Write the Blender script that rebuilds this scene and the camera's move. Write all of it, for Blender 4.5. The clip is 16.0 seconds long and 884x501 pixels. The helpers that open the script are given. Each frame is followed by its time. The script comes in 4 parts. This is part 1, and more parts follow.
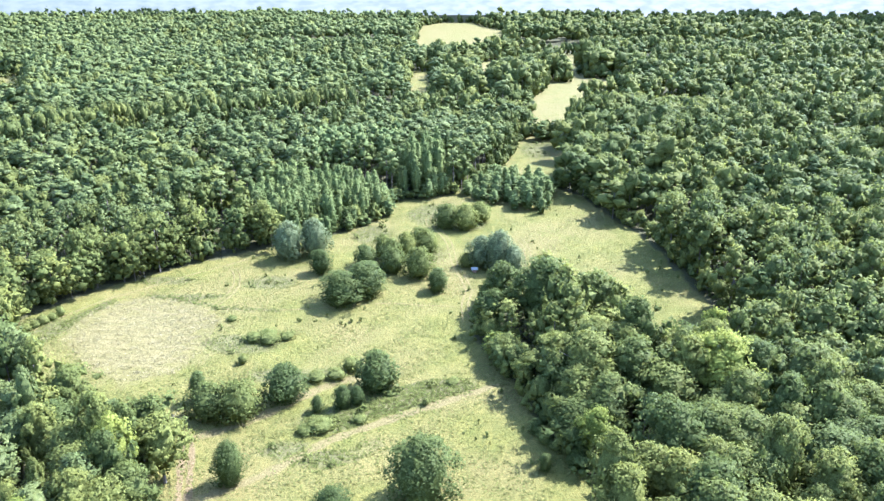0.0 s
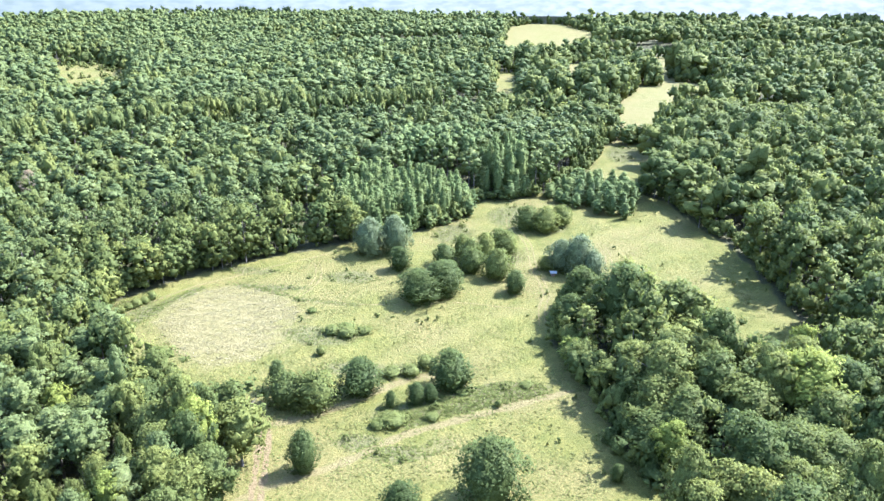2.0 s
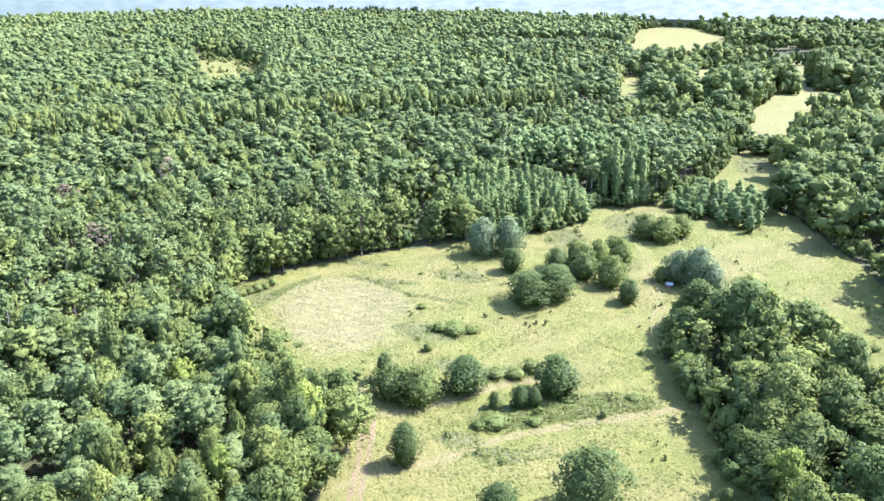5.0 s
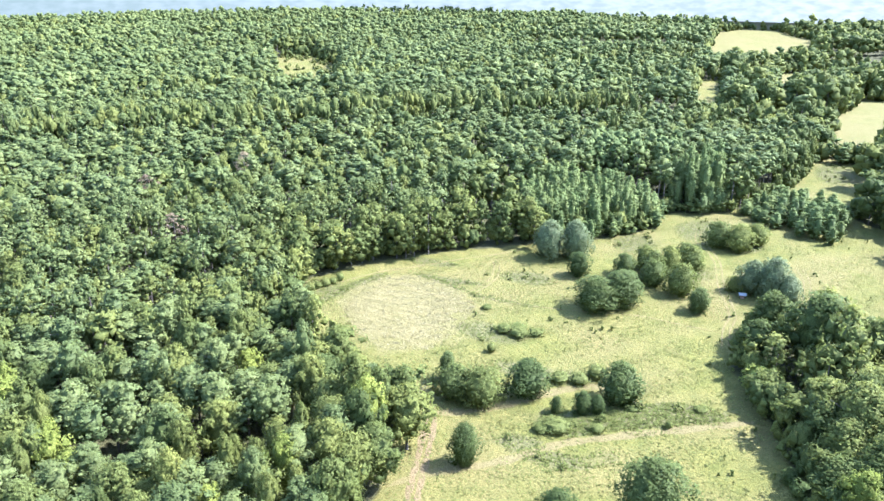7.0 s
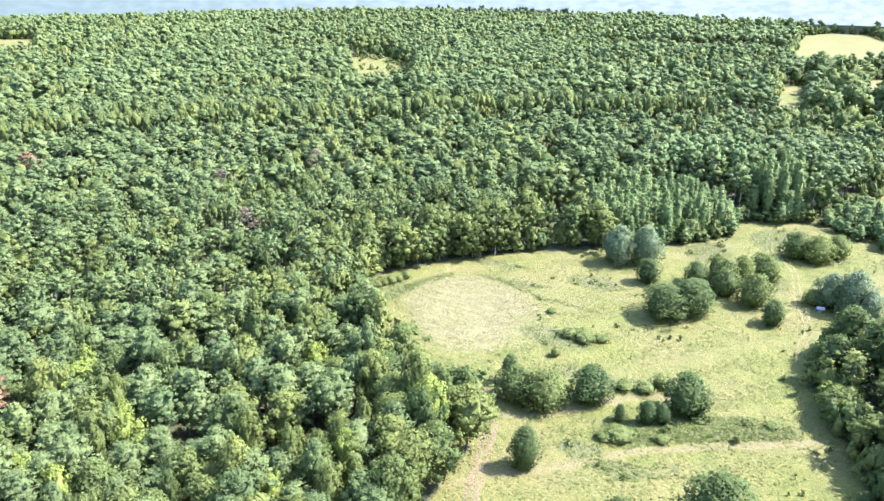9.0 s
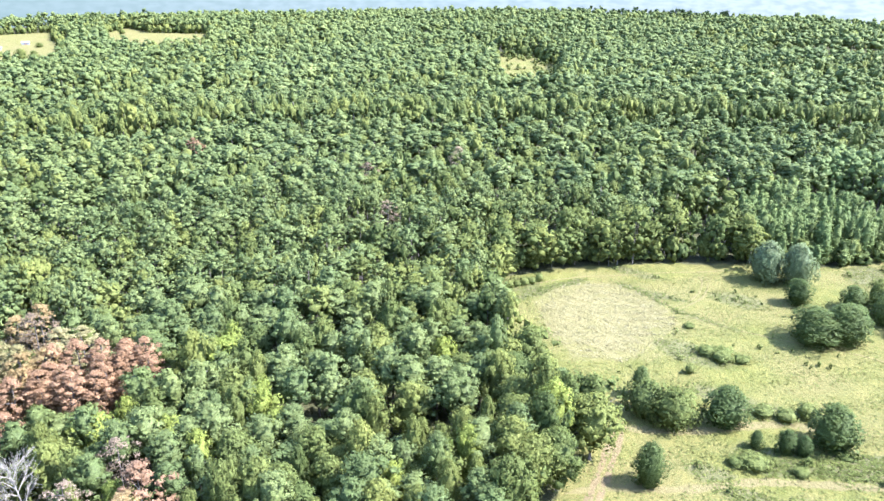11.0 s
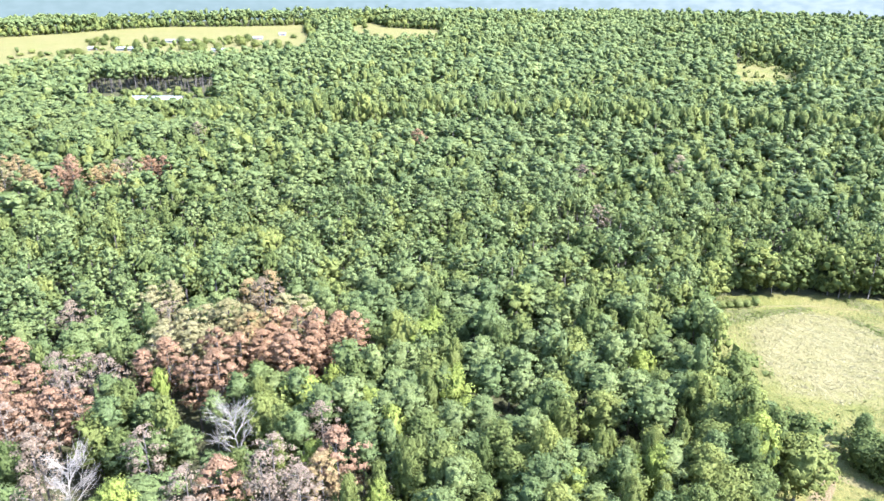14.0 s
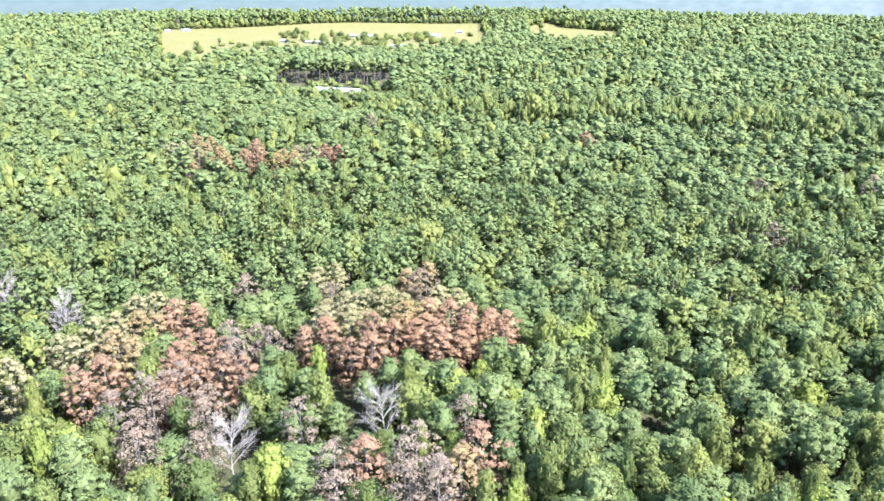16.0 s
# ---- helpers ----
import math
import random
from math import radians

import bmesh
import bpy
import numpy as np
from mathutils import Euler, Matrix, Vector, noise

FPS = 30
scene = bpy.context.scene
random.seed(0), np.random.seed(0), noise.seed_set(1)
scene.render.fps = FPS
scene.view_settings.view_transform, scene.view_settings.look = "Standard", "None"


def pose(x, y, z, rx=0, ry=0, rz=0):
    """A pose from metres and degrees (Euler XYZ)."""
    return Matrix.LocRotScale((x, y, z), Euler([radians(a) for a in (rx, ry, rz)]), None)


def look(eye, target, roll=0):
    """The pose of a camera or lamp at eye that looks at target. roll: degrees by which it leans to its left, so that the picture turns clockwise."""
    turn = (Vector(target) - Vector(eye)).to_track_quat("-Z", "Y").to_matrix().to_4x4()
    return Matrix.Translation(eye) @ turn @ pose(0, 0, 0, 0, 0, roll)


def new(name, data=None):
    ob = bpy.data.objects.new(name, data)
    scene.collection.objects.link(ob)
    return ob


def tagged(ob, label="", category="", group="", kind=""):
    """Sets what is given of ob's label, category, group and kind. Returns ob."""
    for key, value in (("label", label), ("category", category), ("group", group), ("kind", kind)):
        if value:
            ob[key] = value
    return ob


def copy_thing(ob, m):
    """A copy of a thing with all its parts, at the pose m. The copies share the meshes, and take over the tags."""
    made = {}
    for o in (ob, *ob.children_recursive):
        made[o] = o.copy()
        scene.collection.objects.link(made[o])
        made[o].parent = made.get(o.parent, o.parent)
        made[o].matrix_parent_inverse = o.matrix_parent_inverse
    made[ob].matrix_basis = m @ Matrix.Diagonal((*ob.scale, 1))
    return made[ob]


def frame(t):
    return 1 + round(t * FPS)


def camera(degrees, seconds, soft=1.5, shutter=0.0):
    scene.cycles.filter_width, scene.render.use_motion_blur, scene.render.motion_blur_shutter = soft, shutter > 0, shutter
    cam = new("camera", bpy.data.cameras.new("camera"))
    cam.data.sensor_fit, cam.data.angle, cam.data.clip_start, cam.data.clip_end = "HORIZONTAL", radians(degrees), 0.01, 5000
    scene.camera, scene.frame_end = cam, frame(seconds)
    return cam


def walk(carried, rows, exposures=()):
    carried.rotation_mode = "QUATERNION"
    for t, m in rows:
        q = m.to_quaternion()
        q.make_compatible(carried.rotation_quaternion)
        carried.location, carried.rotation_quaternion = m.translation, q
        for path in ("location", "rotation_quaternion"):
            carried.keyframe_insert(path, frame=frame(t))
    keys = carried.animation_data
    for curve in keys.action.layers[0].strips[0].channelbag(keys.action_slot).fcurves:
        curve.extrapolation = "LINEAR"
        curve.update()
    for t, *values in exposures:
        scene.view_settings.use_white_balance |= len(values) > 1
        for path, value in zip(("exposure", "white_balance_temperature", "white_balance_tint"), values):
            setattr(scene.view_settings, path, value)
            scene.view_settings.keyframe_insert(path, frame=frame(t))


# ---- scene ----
# The camera hangs 85 m over a meadow and turns slowly to its left.
cam = camera(60.1, 16.0, soft=1.5)
EYE = (0.0, 0.0, 85.0)
# seconds, turn to the left from +y, tilt, roll, in degrees
PATH = [
    (0.0, 4.41, -21.47, -0.11),
    (0.5, 6.12, -21.46, -0.06),
    (1.0, 7.75, -21.46, 0.01),
    (1.5, 9.25, -21.44, -0.01),
    (2.0, 10.77, -21.42, -0.03),
    (2.5, 12.28, -21.42, 0.03),
    (3.0, 13.78, -21.42, 0.02),
    (3.5, 15.30, -21.40, 0.07),
    (4.0, 16.76, -21.38, 0.05),
    (6.5, 24.03, -21.33, -0.02),
    (7.0, 25.14, -21.33, 0.01),
    (7.5, 26.00, -21.31, 0.01),
    (8.0, 27.08, -21.31, 0.03),
    (8.5, 28.46, -21.29, 0.01),
    (11.0, 41.29, -21.25, -0.09),
    (11.5, 43.55, -21.24, -0.04),
    (12.0, 46.10, -21.24, -0.00),
    (12.5, 48.73, -21.24, -0.04),
    (13.0, 51.63, -21.24, -0.04),
    (13.5, 54.50, -21.24, -0.04),
    (14.0, 57.74, -21.26, -0.03),
    (14.5, 61.08, -21.28, 0.02),
    (15.0, 64.52, -21.29, 0.05),
    (15.5, 67.71, -21.31, 0.13),
    (16.0, 70.36, -21.30, 0.18),
]


def heading(yaw, tilt):
    a, b = radians(yaw), radians(tilt)
    return Vector(EYE) + 100 * Vector((-math.sin(a) * math.cos(b), math.cos(a) * math.cos(b), math.sin(b)))


walk(cam, [(t, look(EYE, heading(yaw, tilt), roll)) for t, yaw, tilt, roll in PATH],
     [(0.0, 2.7, 4980, 19), (16.0, 2.78, 5080, 19)])

# ---- light ----
SUN_AZ, SUN_EL = radians(55), radians(50)
world = bpy.data.worlds.new("sky")
scene.world = world
world.use_nodes = True
sky = world.node_tree.nodes.new("ShaderNodeTexSky")
sky.sky_type, sky.sun_disc = "NISHITA", False
sky.sun_elevation, sky.sun_rotation = SUN_EL, SUN_AZ
sky.air_density, sky.dust_density = 1.5, 1.2
world.node_tree.links.new(sky.outputs[0], world.node_tree.nodes["Background"].inputs[0])
world.node_tree.nodes["Background"].inputs[1].default_value = 0.125
sun = new("sun", bpy.data.lights.new("sun", "SUN"))
sun.data.energy, sun.data.angle, sun.data.color = 4.5, radians(0.53), (1.0, 0.95, 0.84)
sun.matrix_world = look((Vector((math.sin(SUN_AZ) * math.cos(SUN_EL), math.cos(SUN_AZ) * math.cos(SUN_EL), math.sin(SUN_EL))) * 300), (0, 0, 0))

rng = np.random.default_rng(11)


# ---- materials ----
def blank(name):
    m = bpy.data.materials.new(name)
    m.use_nodes = True
    t = m.node_tree
    return m, t.nodes, t.links, t.nodes["Principled BSDF"]


def math_node(nodes, links, op, a, b):
    n = nodes.new("ShaderNodeMath")
    n.operation = op
    for k, v in enumerate((a, b)):
        if isinstance(v, (int, float)):
            n.inputs[k].default_value = v
        else:
            links.new(v, n.inputs[k])
    return n.outputs[0]


def mix_colour(nodes, links, fac, a, b, how="MIX"):
    n = nodes.new("ShaderNodeMix")
    n.data_type, n.blend_type = "RGBA", how
    for k, v in ((0, fac), (6, a), (7, b)):
        if isinstance(v, (int, float)):
            n.inputs[k].default_value = v
        elif isinstance(v, tuple):
            n.inputs[k].default_value = (*v, 1)
        else:
            links.new(v, n.inputs[k])
    return n.outputs[2]


def attribute(nodes, name):
    n = nodes.new("ShaderNodeAttribute")
    n.attribute_name = name
    return n


def noise_at(nodes, links, scale, detail=4.0, rough=0.6):
    g = nodes.new("ShaderNodeNewGeometry")
    n = nodes.new("ShaderNodeTexNoise")
    n.inputs["Scale"].default_value, n.inputs["Detail"].default_value, n.inputs["Roughness"].default_value = scale, detail, rough
    links.new(g.outputs["Position"], n.inputs["Vector"])
    return n.outputs[0]


def spread(nodes, links, value, low, high):
    n = nodes.new("ShaderNodeMapRange")
    n.inputs[1].default_value, n.inputs[2].default_value = low, high
    links.new(value, n.inputs[0])
    return n.outputs[0]


def foliage(name, dark, light, rough=0.65, thin=0.34):
    """Leaves: each tree has its own shade between dark and light, each tuft its own a little off that."""
    m, nodes, links, bsdf = blank(name)
    leaf, tree = attribute(nodes, "leaf").outputs["Fac"], attribute(nodes, "tree").outputs["Fac"]
    info = nodes.new("ShaderNodeObjectInfo").outputs["Random"]
    own = math_node(nodes, links, "FRACT", math_node(nodes, links, "ADD", tree, info), 0.0)
    colour = mix_colour(nodes, links, own, dark, light)
    stand = spread(nodes, links, noise_at(nodes, links, 0.02, 2.0), 0.35, 0.65)
    colour = mix_colour(nodes, links, math_node(nodes, links, "MULTIPLY", stand, 0.35), colour, tuple(0.5 * (a + b) * k for a, b, k in zip(dark, light, (0.85, 0.92, 1.15))))
    tone = math_node(nodes, links, "ADD", math_node(nodes, links, "MULTIPLY", leaf, 0.4), 0.8)
    grain = math_node(nodes, links, "ADD", math_node(nodes, links, "MULTIPLY", spread(nodes, links, noise_at(nodes, links, 1.7, 3.0, 0.7), 0.35, 0.65), 0.4), 0.8)
    fleck = math_node(nodes, links, "ADD", math_node(nodes, links, "MULTIPLY", spread(nodes, links, noise_at(nodes, links, 4.6, 2.0, 0.7), 0.35, 0.65), 0.56), 0.72)
    tone = math_node(nodes, links, "MULTIPLY", math_node(nodes, links, "MULTIPLY", tone, grain), fleck)
    n = nodes.new("ShaderNodeVectorMath")
    n.operation = "SCALE"
    links.new(colour, n.inputs[0])
    links.new(tone, n.inputs["Scale"])
    links.new(n.outputs[0], bsdf.inputs["Base Color"])
    bsdf.inputs["Roughness"].default_value = rough
    bsdf.inputs["Specular IOR Level"].default_value = 0.06
    tr = nodes.new("ShaderNodeBsdfTranslucent")
    # a tuft stands for many leaves that lie round the crown's curve
    turn = nodes.new("ShaderNodeVectorTransform")
    turn.vector_type, turn.convert_from, turn.convert_to = "NORMAL", "OBJECT", "WORLD"
    links.new(attribute(nodes, "soft").outputs["Vector"], turn.inputs[0])
    lean = nodes.new("ShaderNodeMix")
    lean.data_type = "VECTOR"
    lean.inputs[0].default_value = 0.74
    links.new(nodes.new("ShaderNodeNewGeometry").outputs["Normal"], lean.inputs[4])
    links.new(turn.outputs[0], lean.inputs[5])
    unit = nodes.new("ShaderNodeVectorMath")
    unit.operation = "NORMALIZE"
    links.new(lean.outputs[1], unit.inputs[0])
    links.new(unit.outputs[0], bsdf.inputs["Normal"])
    links.new(mix_colour(nodes, links, 1.0, n.outputs[0], (1.0, 1.1, 0.9), "MULTIPLY"), tr.inputs[0])
    mx = nodes.new("ShaderNodeMixShader")
    mx.inputs[0].default_value = thin
    links.new(bsdf.outputs[0], mx.inputs[1])
    links.new(tr.outputs[0], mx.inputs[2])
    links.new(mx.outputs[0], nodes["Material Output"].inputs[0])
    return m


def rough_stuff(name, a, b, scale=3.0, rough=0.85, bump=0.3, metal=0.0):
    """A plain surface with grain at two scales."""
    m, nodes, links, bsdf = blank(name)
    fine, broad = noise_at(nodes, links, scale * 6), noise_at(nodes, links, scale)
    fac = spread(nodes, links, math_node(nodes, links, "ADD", math_node(nodes, links, "MULTIPLY", fine, 0.5), math_node(nodes, links, "MULTIPLY", broad, 0.5)), 0.35, 0.65)
    links.new(mix_colour(nodes, links, fac, a, b), bsdf.inputs["Base Color"])
    bsdf.inputs["Roughness"].default_value, bsdf.inputs["Metallic"].default_value = rough, metal
    bp = nodes.new("ShaderNodeBump")
    bp.inputs["Strength"].default_value = bump
    links.new(fine, bp.inputs["Height"])
    links.new(bp.outputs[0], bsdf.inputs["Normal"])
    return m


def ground_material(name, worn=None):
    m, nodes, links, bsdf = blank(name)
    cover = attribute(nodes, "cover").outputs["Color"]
    split = nodes.new("ShaderNodeSeparateColor")
    links.new(cover, split.inputs[0])
    woods, straw, weeds = split.outputs
    broad, mid, fine = noise_at(nodes, links, 0.035, 3.0), noise_at(nodes, links, 0.22, 4.0), noise_at(nodes, links, 1.6, 5.0, 0.7)
    grass = mix_colour(nodes, links, spread(nodes, links, mid, 0.38, 0.62), (0.088, 0.085, 0.014), (0.134, 0.116, 0.025))
    grass = mix_colour(nodes, links, math_node(nodes, links, "MULTIPLY", spread(nodes, links, broad, 0.4, 0.62), 0.75), grass, (0.144, 0.110, 0.036))
    grass = mix_colour(nodes, links, math_node(nodes, links, "MULTIPLY", spread(nodes, links, fine, 0.48, 0.66), 0.6), grass, (0.052, 0.062, 0.012))
    speck = noise_at(nodes, links, 4.6, 3.0, 0.75)
    grass = mix_colour(nodes, links, math_node(nodes, links, "MULTIPLY", spread(nodes, links, speck, 0.48, 0.6), 0.6), grass, (0.055, 0.060, 0.012))
    # hay lies in swaths
    swath = nodes.new("ShaderNodeMapping")
    swath.inputs["Rotation"].default_value = (0, 0, radians(38))
    swath.inputs["Scale"].default_value = (0.16, 1.0, 1.0)
    links.new(nodes.new("ShaderNodeNewGeometry").outputs["Position"], swath.inputs[0])
    lay = nodes.new("ShaderNodeTexNoise")
    lay.inputs["Scale"].default_value, lay.inputs["Detail"].default_value = 0.9, 4.0
    links.new(swath.outputs[0], lay.inputs["Vector"])
    dry = mix_colour(nodes, links, spread(nodes, links, fine, 0.35, 0.65), (0.116, 0.095, 0.034), (0.164, 0.132, 0.054))
    dry = mix_colour(nodes, links, math_node(nodes, links, "MULTIPLY", spread(nodes, links, lay.outputs[0], 0.42, 0.58), 0.7), dry, (0.094, 0.081, 0.025))

    def ragged(channel, low, high):
        return spread(nodes, links, math_node(nodes, links, "ADD", channel, math_node(nodes, links, "MULTIPLY", math_node(nodes, links, "SUBTRACT", mid, 0.5), 0.9)), low, high)

    colour = mix_colour(nodes, links, math_node(nodes, links, "MULTIPLY", ragged(straw, 0.2, 0.8), 0.9), grass, dry)
    rank = mix_colour(nodes, links, spread(nodes, links, fine, 0.4, 0.6), (0.059, 0.063, 0.018), (0.103, 0.086, 0.034))
    colour = mix_colour(nodes, links, math_node(nodes, links, "MULTIPLY", ragged(weeds, 0.35, 0.75), 0.8), colour, rank)
    litter = mix_colour(nodes, links, spread(nodes, links, fine, 0.4, 0.6), (0.033, 0.034, 0.012), (0.061, 0.054, 0.020))
    colour = mix_colour(nodes, links, ragged(woods, 0.65, 0.9), colour, litter)
    if worn:
        bare = mix_colour(nodes, links, spread(nodes, links, fine, 0.35, 0.65), *worn)
        colour = mix_colour(nodes, links, ragged(attribute(nodes, "wear").outputs["Fac"], 0.35, 0.85), colour, bare)
    links.new(colour, bsdf.inputs["Base Color"])
    bsdf.inputs["Roughness"].default_value = 0.9
    bsdf.inputs["Specular IOR Level"].default_value = 0.15
    bp = nodes.new("ShaderNodeBump")
    bp.inputs["Strength"].default_value, bp.inputs["Distance"].default_value = 0.9, 0.5
    links.new(fine, bp.inputs["Height"])
    links.new(bp.outputs[0], bsdf.inputs["Normal"])
    return m


GROUND = ground_material("meadow_ground")
LEAVES = {
    "broadleaf": foliage("broadleaf_leaves", (0.064, 0.080, 0.021), (0.146, 0.149, 0.033)),
    "pine": foliage("pine_needles", (0.082, 0.101, 0.030), (0.142, 0.156, 0.046), 0.55, 0.34),
    "poplar": foliage("poplar_leaves", (0.098, 0.124, 0.036), (0.150, 0.170, 0.050)),
    "cedar": foliage("cedar_sprays", (0.056, 0.072, 0.019), (0.092, 0.108, 0.029), 0.6, 0.42),
    "olive": foliage("silvery_leaves", (0.104, 0.122, 0.052), (0.13, 0.146, 0.062), 0.55, 0.34),
    "bright": foliage("yellow_green_leaves", (0.142, 0.160, 0.028), (0.190, 0.200, 0.036)),
    "red": foliage("red_brown_needles", (0.205, 0.118, 0.058), (0.255, 0.150, 0.078), 0.7, 0.42),
    "rust": foliage("orange_needles", (0.220, 0.148, 0.058), (0.265, 0.182, 0.074), 0.7, 0.42),
    "straw": foliage("straw_yellow_needles", (0.200, 0.168, 0.068), (0.245, 0.205, 0.088), 0.7, 0.42),
    "faded": foliage("faded_pinkish_needles", (0.180, 0.126, 0.074), (0.225, 0.162, 0.100), 0.8, 0.42),
    "weed": foliage("weed_leaves", (0.084, 0.096, 0.020), (0.126, 0.126, 0.032), 0.7, 0.42),
    "shrub": foliage("shrub_leaves", (0.105, 0.118, 0.028), (0.150, 0.152, 0.040), 0.7, 0.36),
    "grass": foliage("grass_blades", (0.098, 0.104, 0.024), (0.150, 0.138, 0.042), 0.7, 0.42),
    "hay": foliage("cut_hay", (0.125, 0.106, 0.044), (0.175, 0.145, 0.066), 0.8, 0.2),
}
BARK = rough_stuff("bark", (0.06, 0.048, 0.036), (0.13, 0.105, 0.08), 2.0)
DEAD = rough_stuff("grey_dead_wood", (0.165, 0.138, 0.100), (0.235, 0.198, 0.150), 2.0)
DIRT = ground_material("track_dry_grass", ((0.114, 0.091, 0.031), (0.134, 0.106, 0.040)))
EARTH = ground_material("track_red_earth", ((0.116, 0.083, 0.035), (0.138, 0.099, 0.045)))
TIN = rough_stuff("white_roof_sheet", (0.17, 0.17, 0.16), (0.23, 0.23, 0.215), 1.0, 0.45, 0.05)
SIDING = rough_stuff("wall_boards", (0.20, 0.18, 0.13), (0.27, 0.25, 0.21), 1.5, 0.8, 0.2)
BROWN = rough_stuff("brown_boards", (0.16, 0.09, 0.06), (0.26, 0.15, 0.10), 2.0, 0.8, 0.2)
GLASS = rough_stuff("dark_window_glass", (0.02, 0.025, 0.03), (0.04, 0.045, 0.05), 1.0, 0.1, 0.0)


# ---- the plan ----
def inside(poly, x, y):
    x, y = np.asarray(x, float), np.asarray(y, float)
    hit = np.zeros(x.shape, bool)
    for (ax, ay), (bx, by) in zip(poly, poly[1:] + poly[:1]):
        if ay != by:
            hit ^= ((ay > y) != (by > y)) & (x < (bx - ax) * (y - ay) / (by - ay) + ax)
    return hit


MEADOW = [(-118, 158), (-103, 183), (-86, 200), (-69, 214), (-52, 226), (-37, 245), (-38, 262), (-17, 272), (-8, 290), (5, 324), (8, 350), (12, 372),
          (32, 368), (26, 318), (21, 283), (29, 275), (38, 248), (46, 229), (50, 203), (54, 182), (59, 166), (52, 149), (39, 143), (29, 150),
          (25, 162), (12, 172), (2, 184), (-4, 182), (-6, 161), (-2, 151), (4, 138), (8, 126), (14, 115), (17, 107), (20, 80), (-47, 60),
          (-51, 82), (-55, 95), (-59, 109), (-67, 115), (-82, 125), (-93, 127), (-100, 133)]
VALLEY_FIELD = [(12, 366), (14, 400), (14, 445), (6, 462), (-6, 472), (-14, 500), (-22, 560), (-20, 635), (2, 650), (24, 672), (42, 686), (76, 690), (66, 617), (80, 596),
                (92, 572), (76, 480), (58, 461), (46, 427), (38, 401), (36, 366)]
HILL_FIELD = [(-78, 660), (-51, 652), (-23, 652), (-11, 694), (4, 728), (6, 893), (-20, 945), (-36, 1003), (-75, 998), (-102, 945), (-93, 830)]
FAR_STRIPS = [[(-58, 457), (-46, 438), (-40, 460), (-50, 585), (-72, 572)]]
PINE_GLADE = [(-313, 417), (-281, 398), (-263, 411), (-343, 536), (-366, 548), (-383, 571), (-428, 554)]
FARM = [(-662, -6), (-616, 4), (-624, 24), (-645, 67), (-640, 118), (-611, 172), (-616, 207), (-621, 244), (-678, 287), (-790, 335), (-855, 358), (-948, 397), (-968, 326), (-989, 287),
        (-1017, 226), (-1014, 182), (-991, 122), (-982, 74), (-983, 29), (-972, -4)]
FARM_PADDOCK = [(-717, 344), (-682, 341), (-660, 354), (-635, 402), (-794, 504), (-858, 466), (-904, 477), (-938, 480), (-893, 428)]
LANE = [(-838, 338), (-806, 349), (-705, 307), (-638, 260), (-598, 234), (-605, 226), (-645, 247), (-715, 292)]
SHED_YARD = [(-456, 58), (-448, 81), (-423, 101), (-418, 121), (-506, 143), (-541, 72)]
DARK_GAP = [(-38, 262), (-42, 272), (-46, 290), (-66, 290), (-72, 280), (-63, 270), (-50, 264)]
DARK_FACE = [(-42, 290), (-72, 282), (-78, 318), (-40, 318)]
FAR_GAP = [(-552, 588), (-536, 622), (-562, 655), (-584, 618)]
FIELDS = [MEADOW, VALLEY_FIELD, HILL_FIELD, *FAR_STRIPS, PINE_GLADE, FARM, FARM_PADDOCK, LANE]
COPSE = [(-14, 274), (-6, 265), (3, 259), (8, 249), (18, 253), (21, 275), (17, 285), (1, 288), (-10, 282)]
SPINNEYS = [[(-6, 473), (8, 463), (20, 481), (29, 520), (24, 532), (10, 535), (-4, 515)], [(29, 537), (46, 540), (44, 556), (16, 570), (14, 548)], [(60, 603), (92, 570), (84, 553), (62, 560)]]
VALLEY_HEDGE = [(12, 359), (24, 362), (38, 363), (42, 374), (26, 371), (14, 366)]
SHED_FRONT = [(-360, 30), (-345, 120), (-418, 128), (-460, 52)]
MAST_PINES = [(-541, 72), (-505, 143), (-540, 160), (-575, 84)]
POPLARS = [(-71, 217), (-52, 226), (-37, 245), (-38, 262), (-50, 264), (-63, 270), (-80, 268), (-84, 240)]
MOUND = [(-29 + 12.5 * math.cos(k * 0.5236), 286 + 20 * math.sin(k * 0.5236)) for k in range(12)]
ISLAND = [(-4, 182), (-6, 161), (-2, 151), (4, 138), (8, 126), (14, 115), (17, 107), (60, 100), (60, 158), (39, 143), (25, 162), (2, 184)]
# bare shaded ground under the copse's near end
COPSE_BAY = [(12, 98), (24, 98), (26, 117), (12, 119)]
STRAW = [(-101, 152), (-103, 163), (-98, 174), (-89, 178), (-78, 174), (-68, 166), (-66, 150), (-69, 139), (-78, 134), (-88, 139)]
HEDGE = [(-420, 80), (-364, 126), (-332, 160), (-313, 209), (-274, 253), (-226, 286), (-179, 334), (-113, 373), (-79, 393)]
WEED_PATCHES = [(-58, 153, 10, 5), (-31, 124, 6, 4), (-22, 129, 9, 3.5), (-10, 136, 7, 2.5), (-37, 114, 6, 3), (-31, 112, 7, 3), (-45, 140, 9, 4), (-34, 141, 7, 4), (-62, 188, 8, 5),
                (-12, 240, 10, 6), (-24, 250, 8, 12), (-26, 210, 12, 9), (-40, 228, 7, 9), (-92, 188, 10, 3), (-112, 158, 6, 6), (18, 345, 9, 18), (-4, 216, 6, 12), (-78, 178, 9, 2)]


